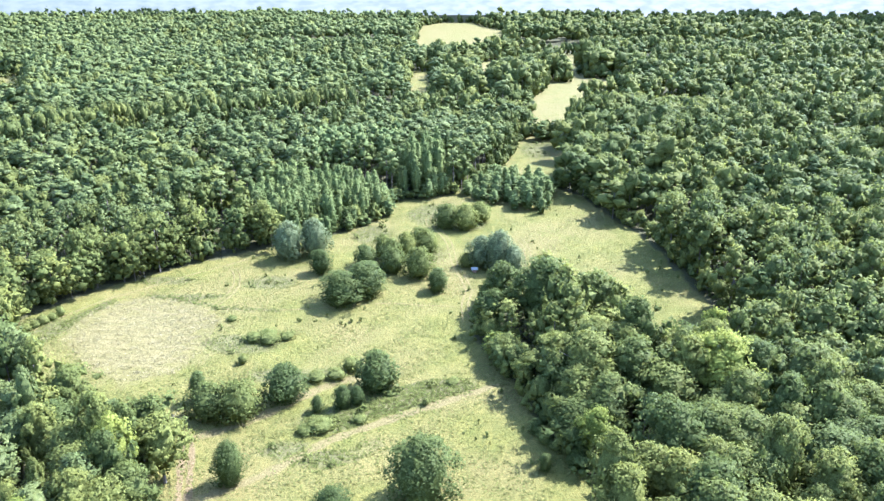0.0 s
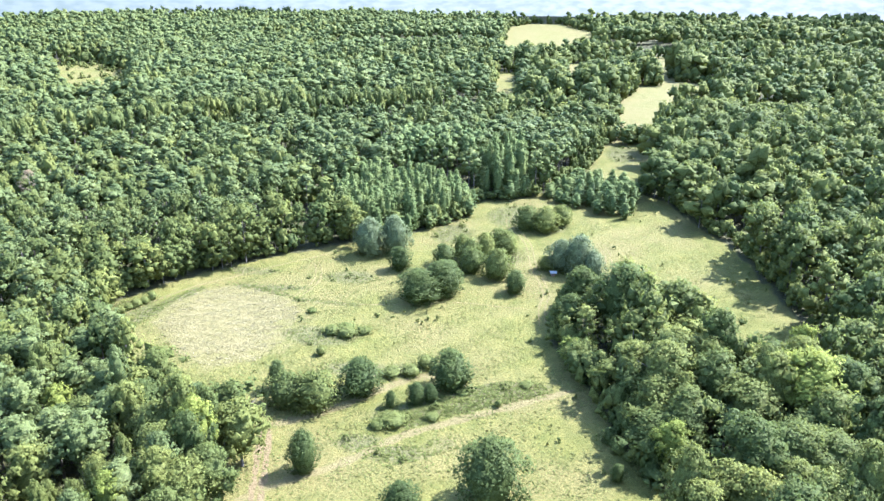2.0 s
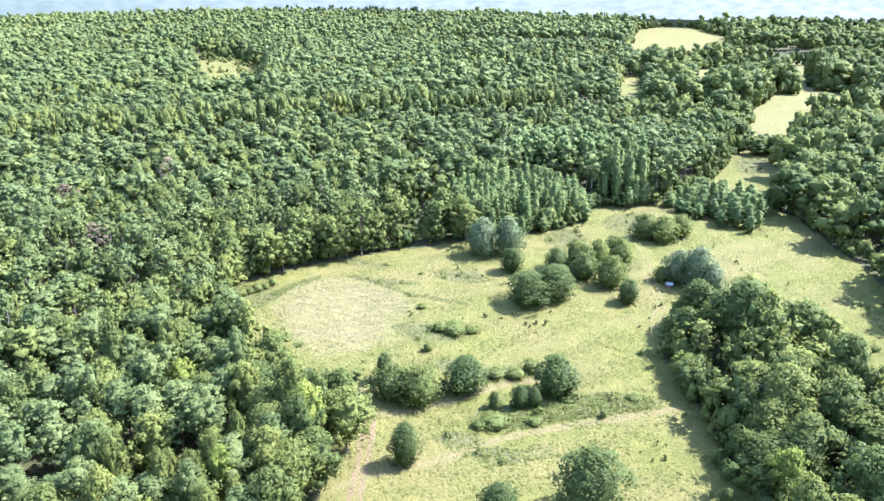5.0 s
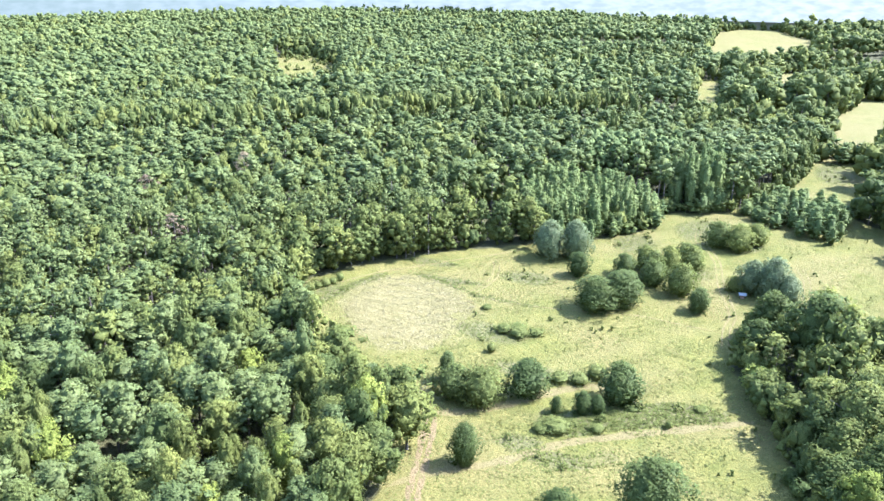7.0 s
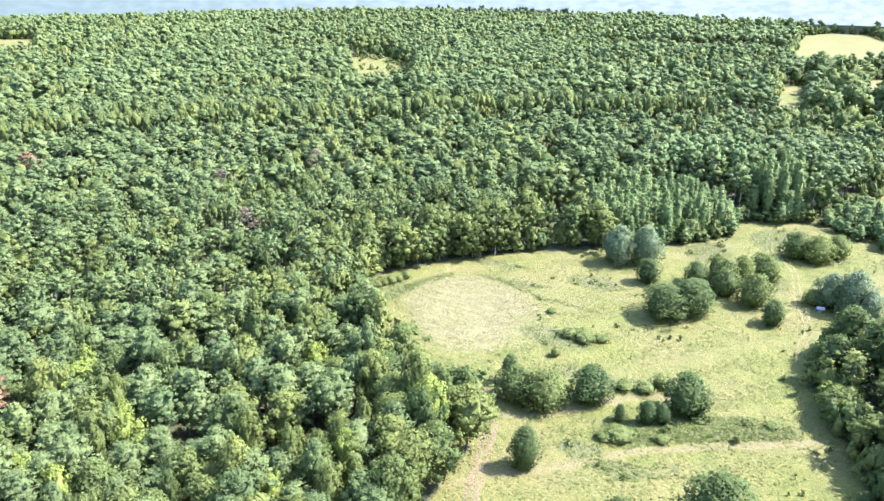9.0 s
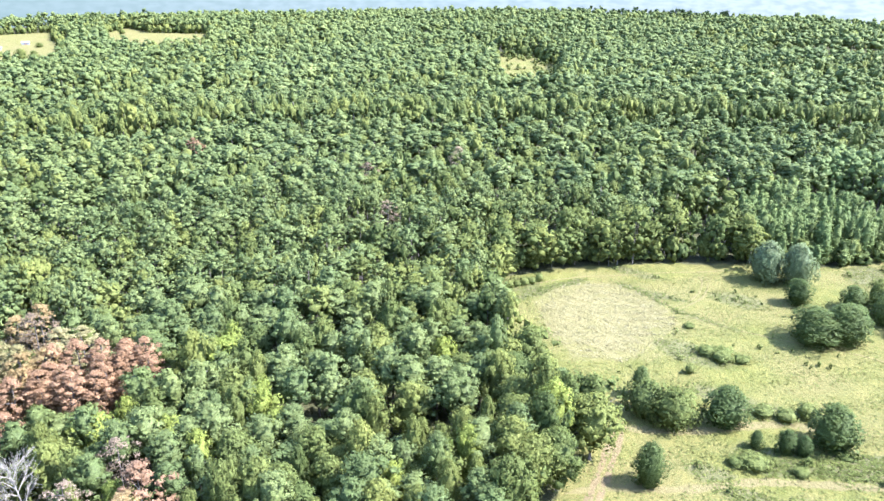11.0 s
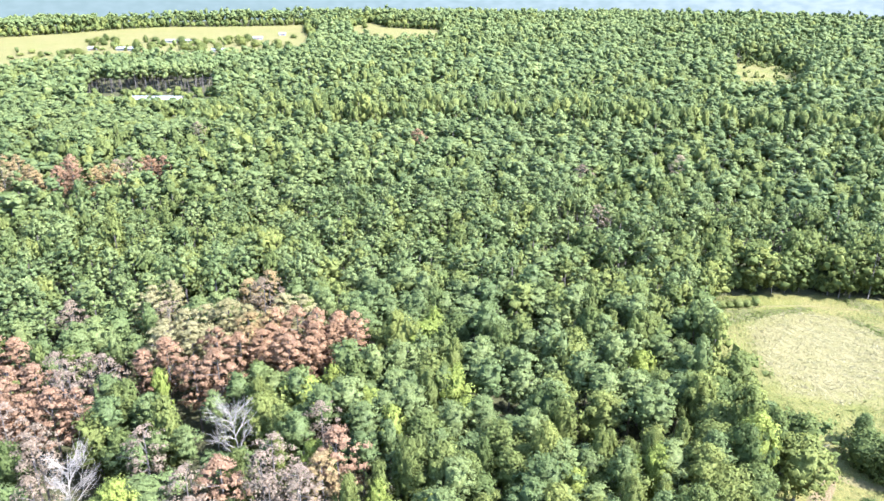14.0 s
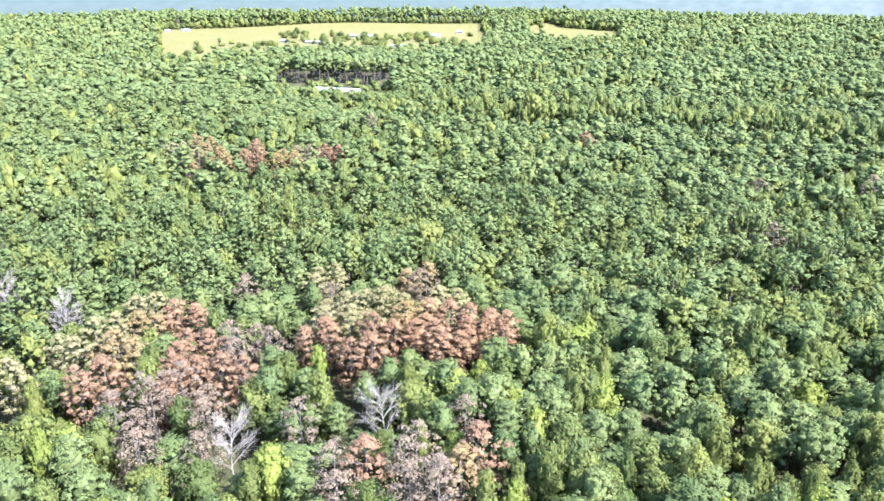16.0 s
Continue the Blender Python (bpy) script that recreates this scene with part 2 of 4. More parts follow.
# weeds run in a dark line from the hay to the cedars, and round the hay's far rim
for ax, ay, bx, by, a, b in ((-90, 177.6, -82, 176, 1.6, 1.1), (-82, 176, -70, 171, 1.8, 1.1), (-70, 171, -56, 171, 2.0, 1.0), (-106, 149, -104, 160, 2.2, 2.4), (-104, 160, -100, 173, 1.8, 2.2)):
    for q in np.linspace(0, 1, 5):
        WEED_PATCHES.append((ax + (bx - ax) * q, ay + (by - ay) * q, a, b))
BERM = [(-36.9, 122.2), (-29.6, 119.8), (-27.8, 121.2), (-23.2, 124.8), (-13.4, 130.6), (-2.2, 137.2), (-6.9, 140.9), (-12.5, 140.4), (-20.1, 137.2), (-24.9, 132.7), (-29.8, 129.2), (-37.0, 128.3)]
DRY_WEEDS = [(-33.0, 112.4), (-20.3, 119.6), (-18.5, 116.3), (-25.3, 110.3), (-31.2, 107.9)]


def in_any(polys, x, y):
    hit = np.zeros(np.shape(x), bool)
    for p in polys:
        hit |= inside(p, x, y)
    return hit


def lie(x, y):
    """Height of the ground."""
    x, y = np.asarray(x, float), np.asarray(y, float)
    fade = np.clip((420 - np.hypot(x, y)) / 120, 0, 1)
    # a low bank above the grass track
    bank = np.exp(-(((x + 19) * 0.55 - (y - 131) * 0.83) / 4.0) ** 2 - (((x + 19) * 0.83 + (y - 131) * 0.55) / 16.0) ** 2)
    return fade * (0.35 * np.sin(x * 0.055 + 0.7) * np.cos(y * 0.047) + 0.16 * np.sin(x * 0.16 + y * 0.11) + 0.1 * np.cos(x * 0.31 - y * 0.27) + 0.9 * bank)


def mesh_of(name, verts, faces, material, leaf=None, tree=None, smooth=False, soft=None):
    """A mesh from arrays of corners and triangles or quads."""
    faces = np.asarray(faces, np.int32)
    me = bpy.data.meshes.new(name)
    n, k = faces.shape
    me.vertices.add(len(verts))
    me.vertices.foreach_set("co", np.asarray(verts, np.float32).ravel())
    me.loops.add(n * k)
    me.loops.foreach_set("vertex_index", faces.ravel())
    me.polygons.add(n)
    me.polygons.foreach_set("loop_start", np.arange(0, n * k, k, dtype=np.int32))
    for key, values in (("leaf", leaf), ("tree", tree)):
        if values is not None:
            me.attributes.new(key, "FLOAT", "FACE").data.foreach_set("value", np.asarray(values, np.float32))
    if soft is not None:
        me.attributes.new("soft", "FLOAT_VECTOR", "POINT").data.foreach_set("vector", np.asarray(soft, np.float32).ravel())
    me.materials.append(material)
    me.update(calc_edges=True)
    me.polygons.foreach_set("use_smooth", np.full(n, smooth))
    return me


def part(name, me, parent, label=""):
    ob = new(name, me)
    ob.parent = parent
    return tagged(ob, label)


# ---- the ground ----
def lines(core_a, core_b, step, mid_a, mid_b, mid_step, far):
    inner = np.arange(core_a, core_b + 0.1, step)
    below, above = np.arange(core_a - mid_step, mid_a, -mid_step)[::-1], np.arange(core_b + mid_step, mid_b, mid_step)
    return np.r_[-far, -far * 0.6, -far * 0.4, below, inner, above, far * 0.4, far * 0.6, far]


gx, gy = lines(-124, 64, 2.3, -1100, 420, 14, 4600), lines(72, 376, 2.3, -420, 1100, 14, 4600)
GX, GY = np.meshgrid(gx, gy)
nx, ny = len(gx), len(gy)
cells = np.arange(nx * ny).reshape(ny, nx)
quads = np.stack([cells[:-1, :-1], cells[:-1, 1:], cells[1:, 1:], cells[1:, :-1]], -1).reshape(-1, 4)
ground = new("ground", mesh_of("ground", np.stack([GX, GY, lie(GX, GY)], -1).reshape(-1, 3), quads, GROUND, smooth=True))
tagged(ground, "sunlit meadow of dry yellow-green grass running into woodland litter", "ground", kind="structure")
cover = np.zeros((ny, nx, 4))
for ox, oy in ((-1, -1), (1, -1), (-1, 1), (1, 1), (0, 0)):
    cover[..., 0] += (~in_any(FIELDS, GX + ox, GY + oy)) / 5
    cover[..., 1] += inside(STRAW, GX + ox * 5, GY + oy * 5) / 5
cover[..., 1] = np.maximum(cover[..., 1], 0.45 * in_any([HILL_FIELD, FARM, FARM_PADDOCK, VALLEY_FIELD, LANE], GX, GY))
cover[..., 2] = 0.3 * in_any([FARM, FARM_PADDOCK, HILL_FIELD, VALLEY_FIELD], GX, GY)
for px, py, a, b in WEED_PATCHES:
    cover[..., 2] = np.maximum(cover[..., 2], np.clip(1.6 - 1.2 * np.hypot((GX - px) / a, (GY - py) / b), 0, 0.9))
cover[..., 2] = np.maximum(cover[..., 2], 0.85 * inside(BERM, GX, GY) + 0.55 * inside(DRY_WEEDS, GX, GY))
cover[..., 3] = 1
ground.data.attributes.new("cover", "FLOAT_COLOR", "POINT").data.foreach_set("color", cover.astype(np.float32).ravel())


def track(name, label, points, width, material, ruts):
    """A worn way over the ground: one strip, or two wheel ruts."""
    pts = np.array(points, float)
    s = np.r_[0, np.cumsum(np.hypot(*np.diff(pts, axis=0).T))]
    at = np.arange(0, s[-1], 1.2)
    c = np.stack([np.interp(at, s, pts[:, 0]), np.interp(at, s, pts[:, 1])], -1)
    for _ in range(6):
        c[1:-1] = (c[:-2] + 2 * c[1:-1] + c[2:]) / 4
    d = np.gradient(c, axis=0)
    side = np.stack([-d[:, 1], d[:, 0]], -1) / np.hypot(*d.T)[:, None]
    verts, faces, wear = [], [], []
    for off, wide in (((-0.8, width), (0.8, width)) if ruts else ((0, width),)):
        e = wide / 2 * (1 + 0.35 * np.sin(at * 0.9 + off) * np.cos(at * 0.37)) * np.clip(np.minimum(at + 0.3, at[-1] - at + 0.3) / 4, 0.1, 1)
        base = len(verts)
        for p, n, w in zip(c, side, e):
            for k in (-1, -0.4, 0.4, 1):
                q = p + n * (off + k * w * 1.25)
                wear.append(0.0 if abs(k) == 1 else 1.0)
                verts.append((*q, float(lie(*q)) + (0.012 if abs(k) == 1 else 0.05)))
        for i in range(len(c) - 1):
            for k in range(3):
                a = base + i * 4 + k
                faces.append((a, a + 1, a + 5, a + 4))
    me = mesh_of(name, np.array(verts), faces, material, smooth=True)
    me.attributes.new("wear", "FLOAT", "POINT").data.foreach_set("value", np.array(wear, np.float32))
    return tagged(new(name, me), label, "track", kind="structure")


track("track_meadow", "worn dry grass track crossing the meadow", [(1.4, 139.2), (-6.3, 133.6), (-13.3, 129.2), (-18.3, 126.4), (-23.9, 122.3), (-30.3, 117.7), (-34.3, 113.1), (-38, 108.5), (-43.9, 103.4), (-50, 98.5), (-54, 92)], 2.3, DIRT, False)
track("track_red", "bare reddish two-rut dirt track along the wood's edge", [(-46, 84), (-49.6, 95), (-51.8, 102), (-54.2, 109), (-57, 117)], 1.5, EARTH, True)
track("track_upper", "mown dry grass track past the cedars", [(-57.1, 116), (-52.7, 118.8), (-48.4, 122.2), (-42.8, 127.3), (-38.6, 132.8), (-36, 136.2), (-32.3, 139.2), (-29, 141), (-20.6, 144)], 2.7, DIRT, False)
track("track_cross", "faint footpath across the grass", [(-88, 177), (-79, 175), (-67, 170), (-55, 171), (-41, 174), (-26, 177), (-12, 177), (-8, 176)], 0.5, DIRT, False)
track("track_island", "pale two-rut grass track beside the copse", [(-7, 168), (-8, 178), (-7, 187), (-9, 194), (-12, 204), (-15, 223), (-18, 231), (-23, 239), (-24, 250)], 0.6, DIRT, True)
track("track_loop", "pale two-rut grass track bending round the meadow", [(-72, 171), (-70, 180), (-71, 188), (-74, 196), (-79, 199)], 0.5, DIRT, True)
track("track_field", "pale wheel ruts in the grass", [(9, 203), (9.5, 212), (9, 220), (6, 230)], 0.5, DIRT, True)
track("track_edge", "dry worn strip along the foot of the wood", [(-112, 152), (-107, 164), (-101, 176), (-90, 188), (-78, 200), (-69, 211)], 0.8, DIRT, False)


# ---- trees: how each kind is shaped ----
# usual height and width; where the crown starts and ends; number and size of its leafy masses; how far it bulges towards its foot
SHAPES = {
    "broadleaf": (14.0, 9.4, 3.6, 13.7, 28, 1.65, 0.42), "bright": (14.0, 9.4, 3.0, 13.7, 30, 1.65, 0.44),
    "pine": (17.0, 6.0, 9.3, 16.8, 26, 1.0, 0.40), "red": (17.0, 6.0, 6.5, 16.8, 34, 0.80, 0.36), "rust": (17.0, 6.0, 6.5, 16.8, 34, 0.80, 0.36),
    "straw": (17.0, 6.0, 6.5, 16.8, 34, 0.80, 0.36), "faded": (17.0, 6.0, 6.5, 16.8, 30, 0.75, 0.40), "mast": (17.0, 6.2, 9.0, 16.8, 22, 0.95, 0.45),
    "poplar": (15.0, 5.2, 0.8, 14.8, 34, 0.95, 0.36), "cedar": (10.0, 6.6, 0.2, 9.8, 40, 1.05, 0.36), "olive": (7.8, 9.2, 0.2, 7.6, 38, 1.25, 0.36),
    "bush": (7.8, 9.2, 0.2, 7.6, 38, 1.25, 0.34), "shrub": (2.9, 4.4, 0.05, 2.8, 14, 0.65, 0.30),
}
USUAL = {kind: row[:2] for kind, row in SHAPES.items()}


def girth(kind, u):
    """Half width of a crown, as a share of its widest, at the share u of its height."""
    low = SHAPES[kind][6]
    up = np.clip((u - low) / (1 - low), 0, 1)
    if kind in ("pine", "poplar", "red", "rust", "straw", "faded"):
        return np.where(u < low, 0.62 + 0.38 * np.sin(np.clip(u / low, 0, 1) * 1.571), (1 - up ** 2.2) ** 0.6)
    return np.where(u < low, np.sqrt(np.clip(1 - 0.72 * ((low - u) / low) ** 2, 0, 1)), np.sqrt(1 - up ** 2))


def lobes_of(kind, r, split=1.0):
    """Leafy masses over the outside of a crown: centre, radius."""
    h, w, z0, z1, n, rad, _ = SHAPES[kind]
    n, rad = int(n * split), rad * split ** -0.42
    a, b, c = r.uniform(0, 6.28, 3)
    lean = r.uniform(-0.05, 0.05, 2) * w
    out = []
    for i in range(n):
        u = (i + 0.5) / n
        u = 1 - (1 - u) ** 1.25 if kind in ("broadleaf", "bright", "bush", "olive", "cedar") else u
        ph = i * 2.39996 + r.uniform(-0.35, 0.35)
        q = rad * r.uniform(0.5, 1.4)
        wide = float(girth(kind, u)) * w / 2 * (1 + 0.16 * math.sin(2 * ph + a) + 0.12 * math.sin(3 * ph + b) + 0.1 * math.sin(9 * u + c)) * r.uniform(*((0.8, 1.08) if kind in ("cedar", "bush", "olive") else (0.62, 1.22)))
        d = max(0.0, wide - 0.72 * q)
        out.append((d * math.cos(ph) + lean[0] * u, d * math.sin(ph) + lean[1] * u, min(z0 + (z1 - z0) * u + r.uniform(-0.3, 0.3) * q, h - 0.7 * q), q))
    out.append((lean[0], lean[1], z1 - 0.75 * rad, rad * 0.9))
    return np.array(out)


OCTA_V = np.array([(1, 0, 0), (-1, 0, 0), (0, 1, 0), (0, -1, 0), (0, 0, 1), (0, 0, -1)], float)
OCTA_F = np.array([(0, 2, 4), (2, 1, 4), (1, 3, 4), (3, 0, 4), (2, 0, 5), (1, 2, 5), (3, 1, 5), (0, 3, 5)])


def crown(kind, seed, tufts, size, core, lumps=99, fine=False):
    """Corners, triangles and shades of a crown: rounded leafy masses with ragged tufts over them, round a closed inner core of so many rings (0: none)."""
    r = np.random.default_rng(seed)
    h, w, z0, z1, _, _, _ = SHAPES[kind]
    lobes = lobes_of(kind, r, 1.9 if fine else 1.2 if lumps > 60 else 1.0)
    if lumps < len(lobes):
        grow = 0.9 * (len(lobes) / lumps) ** 0.5
        lobes = lobes[np.linspace(len(lobes) * 0.15, len(lobes) - 1, lumps).astype(int)] * (1 - 0.1 * grow, 1 - 0.1 * grow, 1, grow)
        lobes[:, 2] = np.minimum(lobes[:, 2], h - 0.75 * lobes[:, 3])
    c, rad = lobes[:, :3], lobes[:, 3:]
    which = r.choice(len(lobes), tufts, p=(rad[:, 0] ** 2) / (rad ** 2).sum())
    d = r.normal(size=(tufts, 3))
    d /= np.linalg.norm(d, axis=1)[:, None]
    half = np.array((w / 2, w / 2, (z1 - z0) / 2))
    middle = np.array([0, 0, z0 + 0.42 * (z1 - z0)])
    away = (c - middle) / half
    d += 0.6 * away[which] + (0, 0, 0.4)
    d /= np.linalg.norm(d, axis=1)[:, None]
    flat = 0.75 if fine and kind in ("pine", "red", "rust", "straw") else 0.92
    squash = np.array((1.06, 1.06, flat))
    at = c[which] + d * squash * rad[which] * (0.72 + 0.55 * r.uniform(0, 1, (tufts, 1)))
    low = kind in ("cedar", "bush", "olive", "shrub")
    if low:
        # leafy all over, with no deep gaps
        fill = r.uniform(size=tufts) < 0.25
        e, ph = 1 - r.uniform(size=tufts) ** 1.2, r.uniform(0, 6.28, tufts)
        q = girth(kind, e) * w / 2 * r.uniform(0.76, 1.0, tufts)
        at[fill] = np.stack([q * np.cos(ph), q * np.sin(ph), z0 + (z1 - z0) * e], -1)[fill]
        d[fill] = np.stack([np.cos(ph), np.sin(ph), 1.4 * e - 0.3], -1)[fill] / 1.2
    n = d + r.normal(size=(tufts, 3)) * 0.5 + (0, 0, 0.2)
    n /= np.linalg.norm(n, axis=1)[:, None]
    u = np.cross(n, r.normal(size=(tufts, 3)))
    u /= np.linalg.norm(u, axis=1)[:, None] + 1e-9
    v = np.cross(n, u)
    s = size * r.uniform(0.6, 1.25, tufts)
    tri = []
    for k in range(3):
        a = k * 2.094 + r.uniform(-0.5, 0.5, tufts)
        q = s * r.uniform(0.5, 1.0, tufts)
        tri.append(at + (q * np.cos(a))[:, None] * u + (q * np.sin(a))[:, None] * v)
    shade = r.uniform(0, 1, len(lobes))
    whole = (at - middle) / half
    soft = np.repeat(d + 0.7 * whole + r.normal(size=(tufts, 3)) * 0.28, 3, axis=0)
    vs, fs, ls, ss, base = [np.stack(tri, 1).reshape(-1, 3)], [np.arange(3 * tufts).reshape(-1, 3)], [0.5 * shade[which] + 0.5 * r.uniform(0, 1, tufts)], [soft], 3 * tufts
    dying = kind in ("red", "rust", "straw", "faded")
    if kind != "faded" and not (low and core):
        bv, bf, plump = OCTA_V, OCTA_F, 0.85 if dying else 0.78 if lumps > 60 else 1.0
        for i in range(len(lobes)):
            turn = np.linalg.qr(r.normal(size=(3, 3)))[0]
            out = bv @ turn
            if np.linalg.det(turn) < 0:
                out = -out
            p = c[i] + out * squash * rad[i] * plump * r.uniform(0.72, 1.12, (len(out), 1))
            vs.append(p)
            fs.append(bf + base)
            ls.append(0.5 * shade[i] + 0.3 * r.uniform(0, 1, len(bf)))
            ss.append(out + 0.75 * (p - middle) / half + r.normal(size=out.shape) * 0.12)
            base += len(p)
    if core and not dying:
        inner, sides, ring = 0.72 if low else 0.62, 9 if low else 6, []
        for k in range(core):
            e = 0.04 + 0.8 * k / (core - 1)
            for i in range(sides):
                a = 6.2832 * (i + 0.5 * (k % 2)) / sides
                q = float(girth(kind, e)) * w / 2 * inner * r.uniform(0.8, 1.1)
                ring.append((q * math.cos(a), q * math.sin(a), z0 + (z1 - z0) * e))
        ring.append((0, 0, z0 + 0.9 * (z1 - z0)))
        hf = []
        for k in range(core - 1):
            for i in range(sides):
                p, q = k * sides + i, k * sides + (i + 1) % sides
                hf += [(p, q, q + sides), (p, q + sides, p + sides)]
        hf += [((core - 1) * sides + i, (core - 1) * sides + (i + 1) % sides, core * sides) for i in range(sides)]
        hull = np.array(ring)
        vs.append(hull)
        fs.append(np.array(hf) + base)
        ls.append(np.full(len(hf), 0.25))
        ss.append((hull - middle) / half)
    soft = np.concatenate(ss)
    soft /= np.linalg.norm(soft, axis=1)[:, None] + 1e-6
    return np.concatenate(vs), np.concatenate(fs), np.concatenate(ls), soft


def tube(points, radii, sides=6):
    """A tapered limb along points."""
    pts, verts, faces = np.array(points, float), [], []
    for i, (p, q) in enumerate(zip(pts, radii)):
        d = pts[min(i + 1, len(pts) - 1)] - pts[max(i - 1, 0)]
        d /= np.linalg.norm(d)
        u = np.cross(d, (0.31, 0.95, 0.1))
        u /= np.linalg.norm(u)
        v = np.cross(d, u)
        for k in range(sides):
            a = 6.2832 * k / sides
            verts.append(p + q * (math.cos(a) * u + math.sin(a) * v))
    for i in range(len(pts) - 1):
        for k in range(sides):
            a, b = i * sides + k, i * sides + (k + 1) % sides
            faces += [(a, b, b + sides), (a, b + sides, a + sides)]
    return np.array(verts), np.array(faces)


def joined(pieces):
    verts, faces, base = [], [], 0
    for v, f in pieces:
        verts.append(v)
        faces.append(f + base)
        base += len(v)
    return np.concatenate(verts), np.concatenate(faces)


def trunk(kind, seed):
    """A tapered stem that forks into limbs reaching the crown's masses."""
    r = np.random.default_rng(seed + 500)
    h, w = USUAL[kind]
    lean = r.uniform(-0.25, 0.25, 2)
    stem = {"pine": 0.95, "red": 0.97, "rust": 0.97, "straw": 0.97, "faded": 0.97}.get(kind, 0.72) * h
    thick = (0.018 if kind in ("broadleaf", "bright", "bush", "olive", "cedar") else 0.010) * h
    pts = [(lean[0] * (k / 5) ** 2, lean[1] * (k / 5) ** 2, -0.25 + stem * k / 5) for k in range(6)]
    pieces = [tube(pts, [thick * (1.25 - 0.2 * k) for k in range(6)], 7)]
    lobes = lobes_of(kind, np.random.default_rng(seed), 1.9)
    for i in range(0, len(lobes), 10):
        x, y, z = lobes[i, :3]
        z0 = max(0.2 * h, min(stem * 0.92, z - 0.5 * math.hypot(x, y)))
        pieces.append(tube([(0, 0, z0), (x * 0.55, y * 0.55, z0 + (z - z0) * 0.65), (x, y, z)], [thick * 0.42, thick * 0.28, thick * 0.1], 4))
    return joined(pieces)


KINDS = {
    "pine": ("pine_tree", "green loblolly pine with a long bare stem in the wood", "pine"),
    "broadleaf": ("broadleaf_tree", "full green broadleaf tree with a domed leafy crown", "tree"),
    "bright": ("yellow_green_tree", "broadleaf tree with bright yellow-green leaves", "tree"),
    "bush": ("bushy_tree", "low bushy green tree leafy down to the grass", "tree"),
    "olive": ("silvery_bush_tree", "round bushy tree with pale silvery-green leaves", "tree"),
    "poplar": ("columnar_tree", "slender columnar green tree at the wood's edge", "tree"),
    "cedar": ("cedar_tree", "dense dark green cedar leafy down to the grass", "cedar"),
    "red": ("dead_pine", "dying pine with red-brown needles", "pine"),
    "rust": ("dead_pine", "dying pine with orange rusty needles", "pine"),
    "straw": ("dead_pine", "yellowing pine with straw-coloured needles", "pine"),
    "shrub": ("shrub", "low green leafy shrub in the meadow grass", "shrub"),
    "faded": ("dead_pine", "dead pine with sparse faded pinkish twigs", "pine"),
}
GROUPS = {"pine": "pines of the wood", "broadleaf": "broadleaf trees of the wood", "poplar": "columnar trees at the wood's edge", "cedar": "cedars in the meadow", "shrub": "shrubs in the meadow"}
MODELS, PATTERNS = {}, {}


def leaves_for(kind):
    return LEAVES.get({"mast": "pine", "bush": "broadleaf"}.get(kind, kind), LEAVES["weed"])


def model(kind, variant):
    """Meshes of one tree of the kind, made once and shared."""
    key = (kind, variant)
    if key not in MODELS:
        seed = 40 + 17 * variant + 3 * len(kind)
        amount = {"broadleaf": 1300, "bright": 1300, "olive": 2600, "bush": 2000, "pine": 800, "poplar": 420, "cedar": 2600, "faded": 1500, "shrub": 420}.get(kind, 1700)
        size = {"broadleaf": 0.46, "bright": 0.46, "olive": 0.34, "bush": 0.38, "pine": 0.38, "poplar": 0.38, "cedar": 0.32, "faded": 0.22, "shrub": 0.24}.get(kind, 0.25)
        if variant >= 10:
            amount, size = int(amount * 2.0), size * 0.75
        v, f, leaf, soft = crown(kind, seed, amount, size, 5, 99, kind != "poplar")
        MODELS[key] = (mesh_of("crown", v, f, leaves_for(kind), leaf, np.zeros(len(f)), soft=soft), mesh_of("trunk", *trunk(kind, seed), BARK))
    return MODELS[key]


FIRST = {}


def plant(kind, x, y, h, w, variant, label="", group=""):
    """One tree that stands by itself: a stem and a crown."""
    variant += 10 if kind in ("broadleaf", "bright", "pine", "bush", "cedar") and math.hypot(x, y) < (190 if w > 10 else 116) else 0
    if kind in ("cedar", "bush"):
        h, w = h * 0.88, w * 1.07
    usual_h, usual_w = USUAL[kind]
    m = pose(x, y, float(lie(x, y)), 0, 0, (x * 37.7 + y * 91.3) % 360) @ Matrix.Diagonal((w / usual_w, w / usual_w, h / usual_h, 1))
    name, words, sort = KINDS[kind]
    if (kind, variant) not in FIRST:
        root = FIRST[kind, variant] = new(name)
        for piece, me in zip(("crown", "trunk"), model(kind, variant)):
            part(piece, me, root)
        root.matrix_basis = m
    else:
        root = copy_thing(FIRST[kind, variant], Matrix())
        root.matrix_basis = m
    return tagged(root, label or words, sort, group or GROUPS.get(kind, "trees of the wood"))


